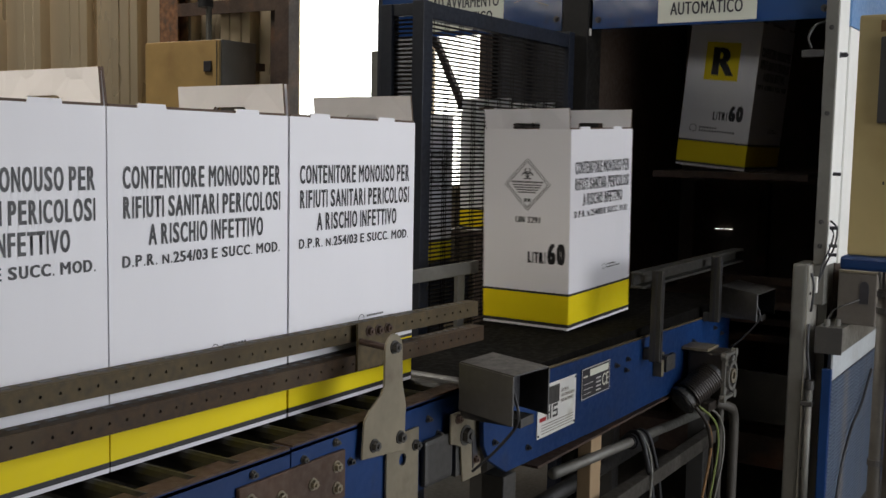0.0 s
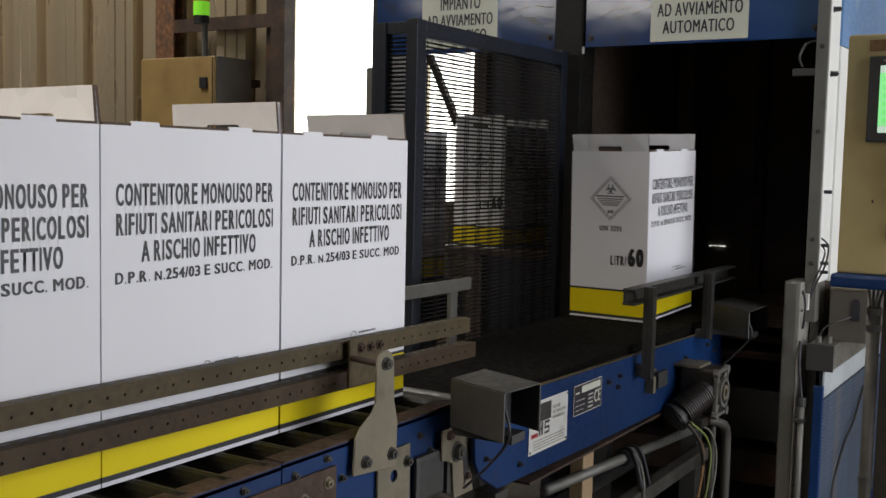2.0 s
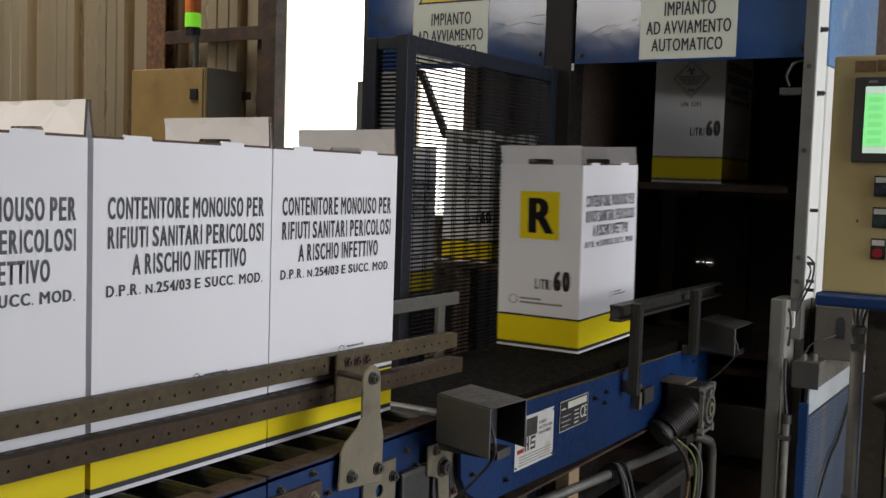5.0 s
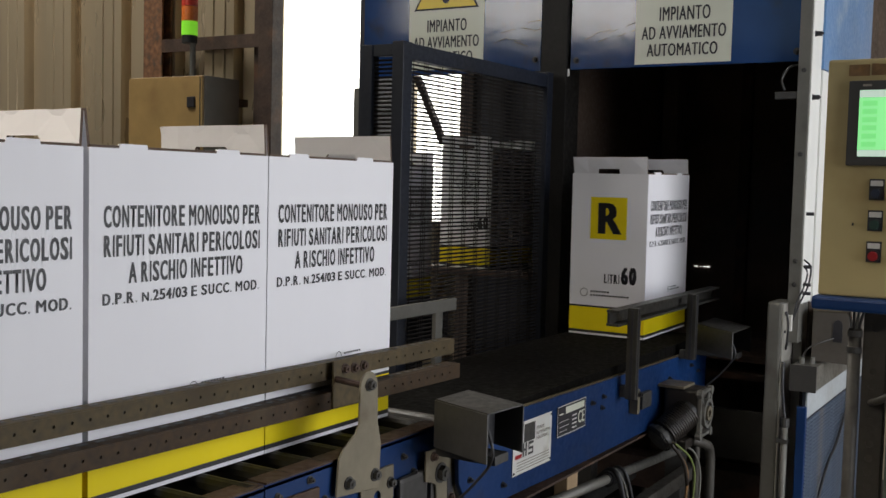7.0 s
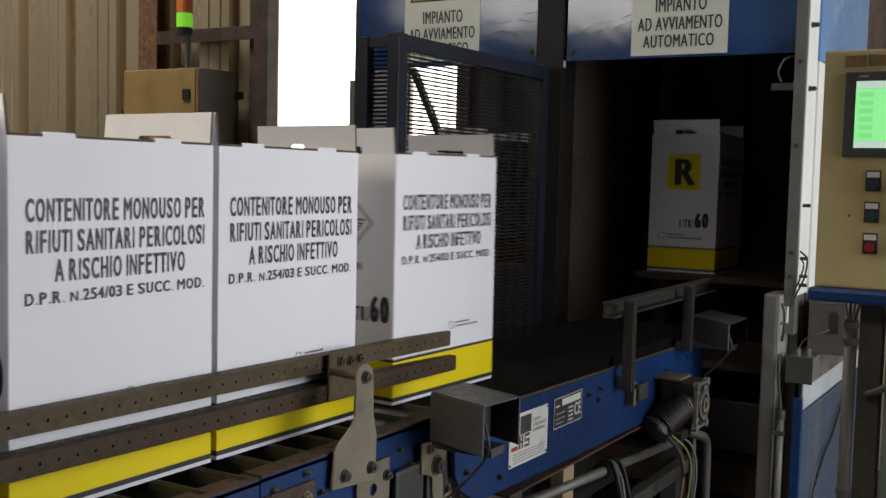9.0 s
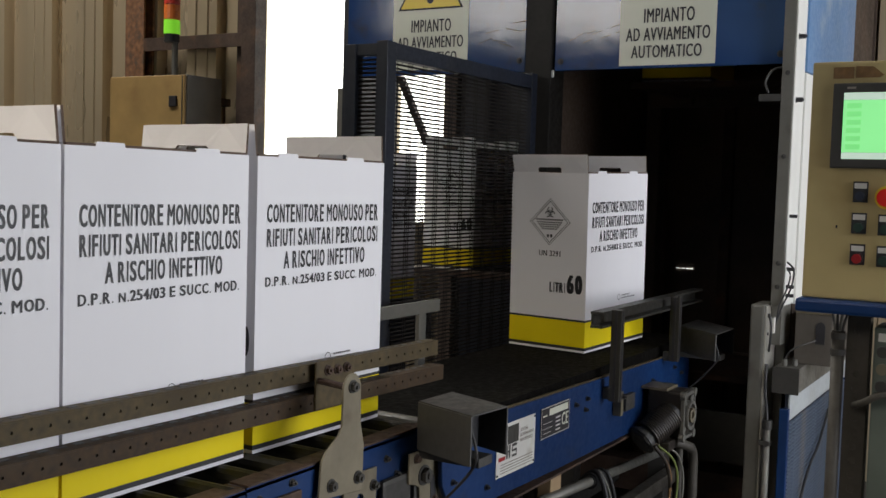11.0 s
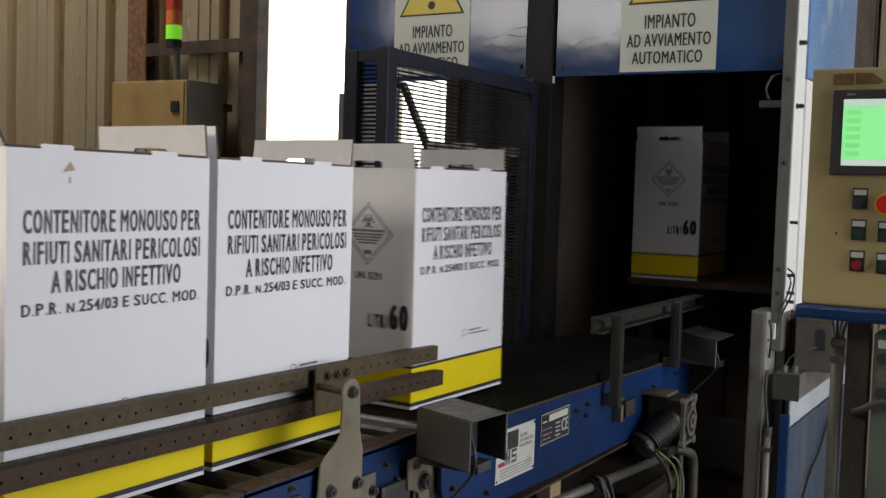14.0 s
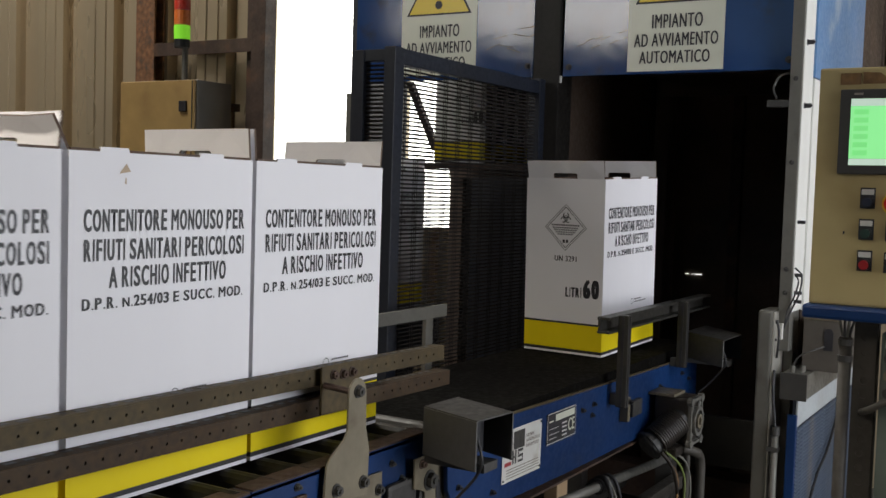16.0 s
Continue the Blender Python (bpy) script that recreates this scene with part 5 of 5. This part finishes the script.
wall_frame()


def wall_cabinet():
    c = thing("wall_cabinet", "ochre-doored grey metal cabinet on the far wall", "cabinet")
    part("body", bx(3.012, 3.33, 3.512, 4.19, 1.15, 2.02, 0.004), GREY, c)
    d = part("door", bx(2.992, 3.011, 3.516, 4.186, 1.155, 2.016, 0.004), TAN, c, "ochre painted door")
    part("lock", bx(2.978, 2.9915, 3.575, 3.64, 1.815, 1.885, 0.006), INK, d)
    part("hinge_strip", bx(2.989, 2.9915, 3.53, 3.537, 1.16, 2.01), HOOD, d)
    for z in (1.3, 1.85):
        part("mount", bx(3.331, 3.46, 3.55, 4.15, z, z + 0.05), IRON, c)


wall_cabinet()


def signal_lamp():
    c = thing("signal_lamp", "signal tower lamp, green lit, red and orange dark", "signal lamp")
    y, x = 3.70, 3.06
    part("pole", cy((x, y - 0.03, 2.021), (x, y - 0.03, 2.25), 0.02, 12), PILLG, c)
    part("base", cy((x, y, 2.235), (x, y, 2.285), 0.05, 18), BLACK, c)
    part("green_lens", cy((x, y, 2.286), (x, y, 2.375), 0.052, 18), LAMP_GREEN, c, "lit green lens")
    part("orange_lens", cy((x, y, 2.379), (x, y, 2.47), 0.052, 18), LAMP_ORANGE, c)
    part("red_lens", cy((x, y, 2.474), (x, y, 2.565), 0.052, 18), LAMP_RED, c)
    part("cap", cy((x, y, 2.567), (x, y, 2.60), 0.05, 18), BLACK, c)


signal_lamp()


# ---- operator panel ----
def operator_panel():
    c = thing("operator_panel", "beige operator panel with green touch screen and push buttons", "control panel")
    X = 0.75
    part("case", bx(X, X + 0.22, -1.33, -0.766, 1.122, 1.696, 0.006), BEIGE, c)
    part("base_tray", bx(X - 0.03, X + 0.24, -1.345, -0.757, 1.088, 1.121, 0.008), BLUE, c, "blue tray under the panel")
    s = part("screen_frame", bx(X - 0.012, X - 0.0005, -1.115, -0.818, 1.44, 1.643, 0.004), HOOD, c, "dark grey screen frame")
    x = X - 0.0135
    part("screen", bx(x, x + 0.001, -1.09, -0.844, 1.478, 1.602), SCREEN, s, "glowing green touch screen")
    part("title_bar", bx(x, x + 0.001, -1.09, -0.844, 1.6025, 1.62), SCREEN_BAR, s)
    part("status_bar", bx(x, x + 0.001, -1.09, -0.844, 1.462, 1.4775), SCREEN_BAR, s)
    for k in range(6):
        part("screen_cell", bx(x - 0.0006, x - 0.0001, -0.885, -0.852, 1.485 + 0.0195 * k, 1.497 + 0.0195 * k), SCREEN_CELL, s)
    part("logo_bar", bx(X - 0.0128, X - 0.0121, -0.87, -0.85, 1.629, 1.634), GREY, s)

    def button(y, z, mat, label=""):
        p = part("button_plate", bx(X - 0.004, X - 0.0005, y - 0.017, y + 0.017, z - 0.019, z + 0.031, 0.001), BLACK, c)
        part("legend", bx(X - 0.0055, X - 0.0042, y - 0.014, y + 0.014, z + 0.014, z + 0.027), LABEL, p)
        part("collar", cy((X - 0.004, y, z - 0.004), (X - 0.010, y, z - 0.004), 0.0145, 18), BLACK, p)
        part("cap", cy((X - 0.0085, y, z - 0.004), (X - 0.016, y, z - 0.004), 0.0115, 18, bev=0.0015), mat, p, label)

    button(-0.891, 1.378, BTN_BLUE)
    button(-0.891, 1.303, BTN_GREEN)
    button(-0.891, 1.228, BTN_RED, "red push button")
    button(-0.951, 1.301, BTN_GREEN)
    button(-0.951, 1.226, BTN_GREEN)
    button(-1.01, 1.303, BTN_GREEN)
    e = part("stop_ring", cy((X - 0.0005, -0.951, 1.372), (X - 0.004, -0.951, 1.372), 0.028, 24), SIGNY, c, "yellow ring of the emergency stop")
    part("stop_button", cy((X - 0.004, -0.951, 1.372), (X - 0.03, -0.951, 1.372), 0.021, 24, bev=0.005), STOP_RED, e, "red mushroom stop button", smooth=False)
    t = part("tape_patch", bx(X - 0.0012, X - 0.0002, -0.862, -0.815, 1.655, 1.682), TAPE, c, "brown torn tape residue")
    part("tape_patch", prism([(-0.866, 1.656), (-0.866, 1.684), (-0.905, 1.682), (-0.93, 1.662), (-0.92, 1.656)], "x", X - 0.0012, X - 0.0002), TAPE, c)
    part("scratch", bx(X - 0.0008, X - 0.0001, -0.842, -0.838, 1.295, 1.302), INK, c)
    # stand
    b = plate_with_holes(0.052, 1.08, 0.003, [(0.026, 0.03 + 0.036 * k, 0.0095) for k in range(29)])
    p = part("perforated_upright", b, STAND, c, "grey perforated steel upright")
    p.matrix_basis = pose(X + 0.06, -0.868, 0.005, 0, 0, -90)
    part("upright_side", bx(X + 0.062, X + 0.10, -0.922, -0.868, 0.005, 1.085), STAND, c)
    part("conduit", cy((X + 0.05, -0.850, 0.0), (X + 0.05, -0.850, 1.04), 0.0155, 14), STAND, c, smooth=True)
    for z in (0.98, 1.02, 0.6):
        part("collar", cy((X + 0.05, -0.850, z), (X + 0.05, -0.850, z + 0.015), 0.0185, 14), HOOD, c)
    for k, dy in enumerate((-0.012, -0.004, 0.004, 0.012)):
        part("cable", tube([(X + 0.05, -0.85 + dy * 0.6, 1.03), (X + 0.05, -0.85 + dy, 1.06), (X + 0.05, -0.852 + dy * 1.6, 1.09)], 0.0035), (HOOD, CABLE_W)[k % 2], c)
    part("side_box", bx(X + 0.03, X + 0.15, -1.2, -0.935, 0.58, 1.06, 0.004), GREENISH, c, "grey-green socket box")
    for k in range(3):
        part("socket", cy((X + 0.03, -0.957, 1.0 - 0.042 * k), (X + 0.022, -0.957, 1.0 - 0.042 * k), 0.014, 16), (HOOD, STEEL, HOOD)[k], c)
    part("socket_tag", bx(X + 0.0275, X + 0.0295, -0.97, -0.945, 1.025, 1.045), LABEL, c)
    part("hose", tube([(X + 0.02, -1.0, 0.90), (X + 0.0, -0.96, 0.90), (X + 0.01, -0.92, 0.875), (X + 0.045, -0.895, 0.86)], 0.009), STAND, c, smooth=True)


STOP_RED = material("emergency_red", (0.75, 0.02, 0.015), 0.3, var=0.05)
GREENISH = material("grey_green_paint", (0.10, 0.12, 0.10), 0.5, var=0.15, scale=6, stain=(0.07, 0.06, 0.05), stain_at=0.58)
operator_panel()


# ---- lift carriers ----
def carrier(x, y, z, mast=2.86):
    c = thing("lift_carrier", "dark steel lift platform carried by the chain lift", "platform", pose(x, y, z), group="lift carriers")
    part("deck", bx(-0.03, 0.50, -0.27, 0.30, -0.024, -0.002, 0.002), DARKM, c)
    part("front_lip", bx(-0.045, -0.031, -0.30, 0.31, -0.03, -0.004, 0.002), IRON, c)
    back = mast - 0.001 - x
    part("arm", bx(0.501, back - 0.031, -0.25, -0.2, -0.05, 0.0, 0.002), DARKM, c)
    part("arm", bx(0.501, back - 0.031, 0.22, 0.27, -0.05, 0.0, 0.002), DARKM, c)
    part("back_bar", bx(back - 0.03, back, -0.38, 0.43, -0.06, 0.01, 0.002), DARKM, c)
    return c


CARRIERS = {"lifted": carrier(2.15, -0.05, 1.3), "first": carrier(2.15, -0.05, 0.6), "second": carrier(2.28, -0.05, 0.5), "third": carrier(2.32, -0.05, 0.4), "other": carrier(2.4, 1.14, 0.97, 2.95)}
WAIT = {"first": 0.80, "second": 0.72, "third": 0.64}


def torn_spot():
    """Surface torn off the sixth container by old tape."""
    b = bmesh.new()
    for P in (((0.098, 0.536), (0.122, 0.540), (0.113, 0.553)), ((0.110, 0.520), (0.114, 0.520), (0.113, 0.530), (0.111, 0.530))):
        b.faces.new([b.verts.new((x, -0.0007, z)) for x, z in P])
    part("torn_spot", b, CARD_IN, BOXES["sixth"], "torn brown spot in the white print")


torn_spot()


# ---- motion of the things ----
def motions():
    for k, rows in ROWS.items():
        walk(BOXES[k], smooth_rows(rows))
    for k, c in CARRIERS.items():
        x, y = c.matrix_basis.translation.xy
        rows = []
        for r in ROWS[k]:
            if k in ("lifted", "other") or r[3] > 0.853:
                rows.append((r[0], pose(x, y, r[3])))
        if k in WAIT:
            t0 = rows[0][0]
            rows = [(0, pose(x, y, WAIT[k])), (t0 - 1.0, pose(x, y, WAIT[k])), (t0 - 0.35, pose(x, y, 0.846))] + rows
        walk(c, rows)


motions()
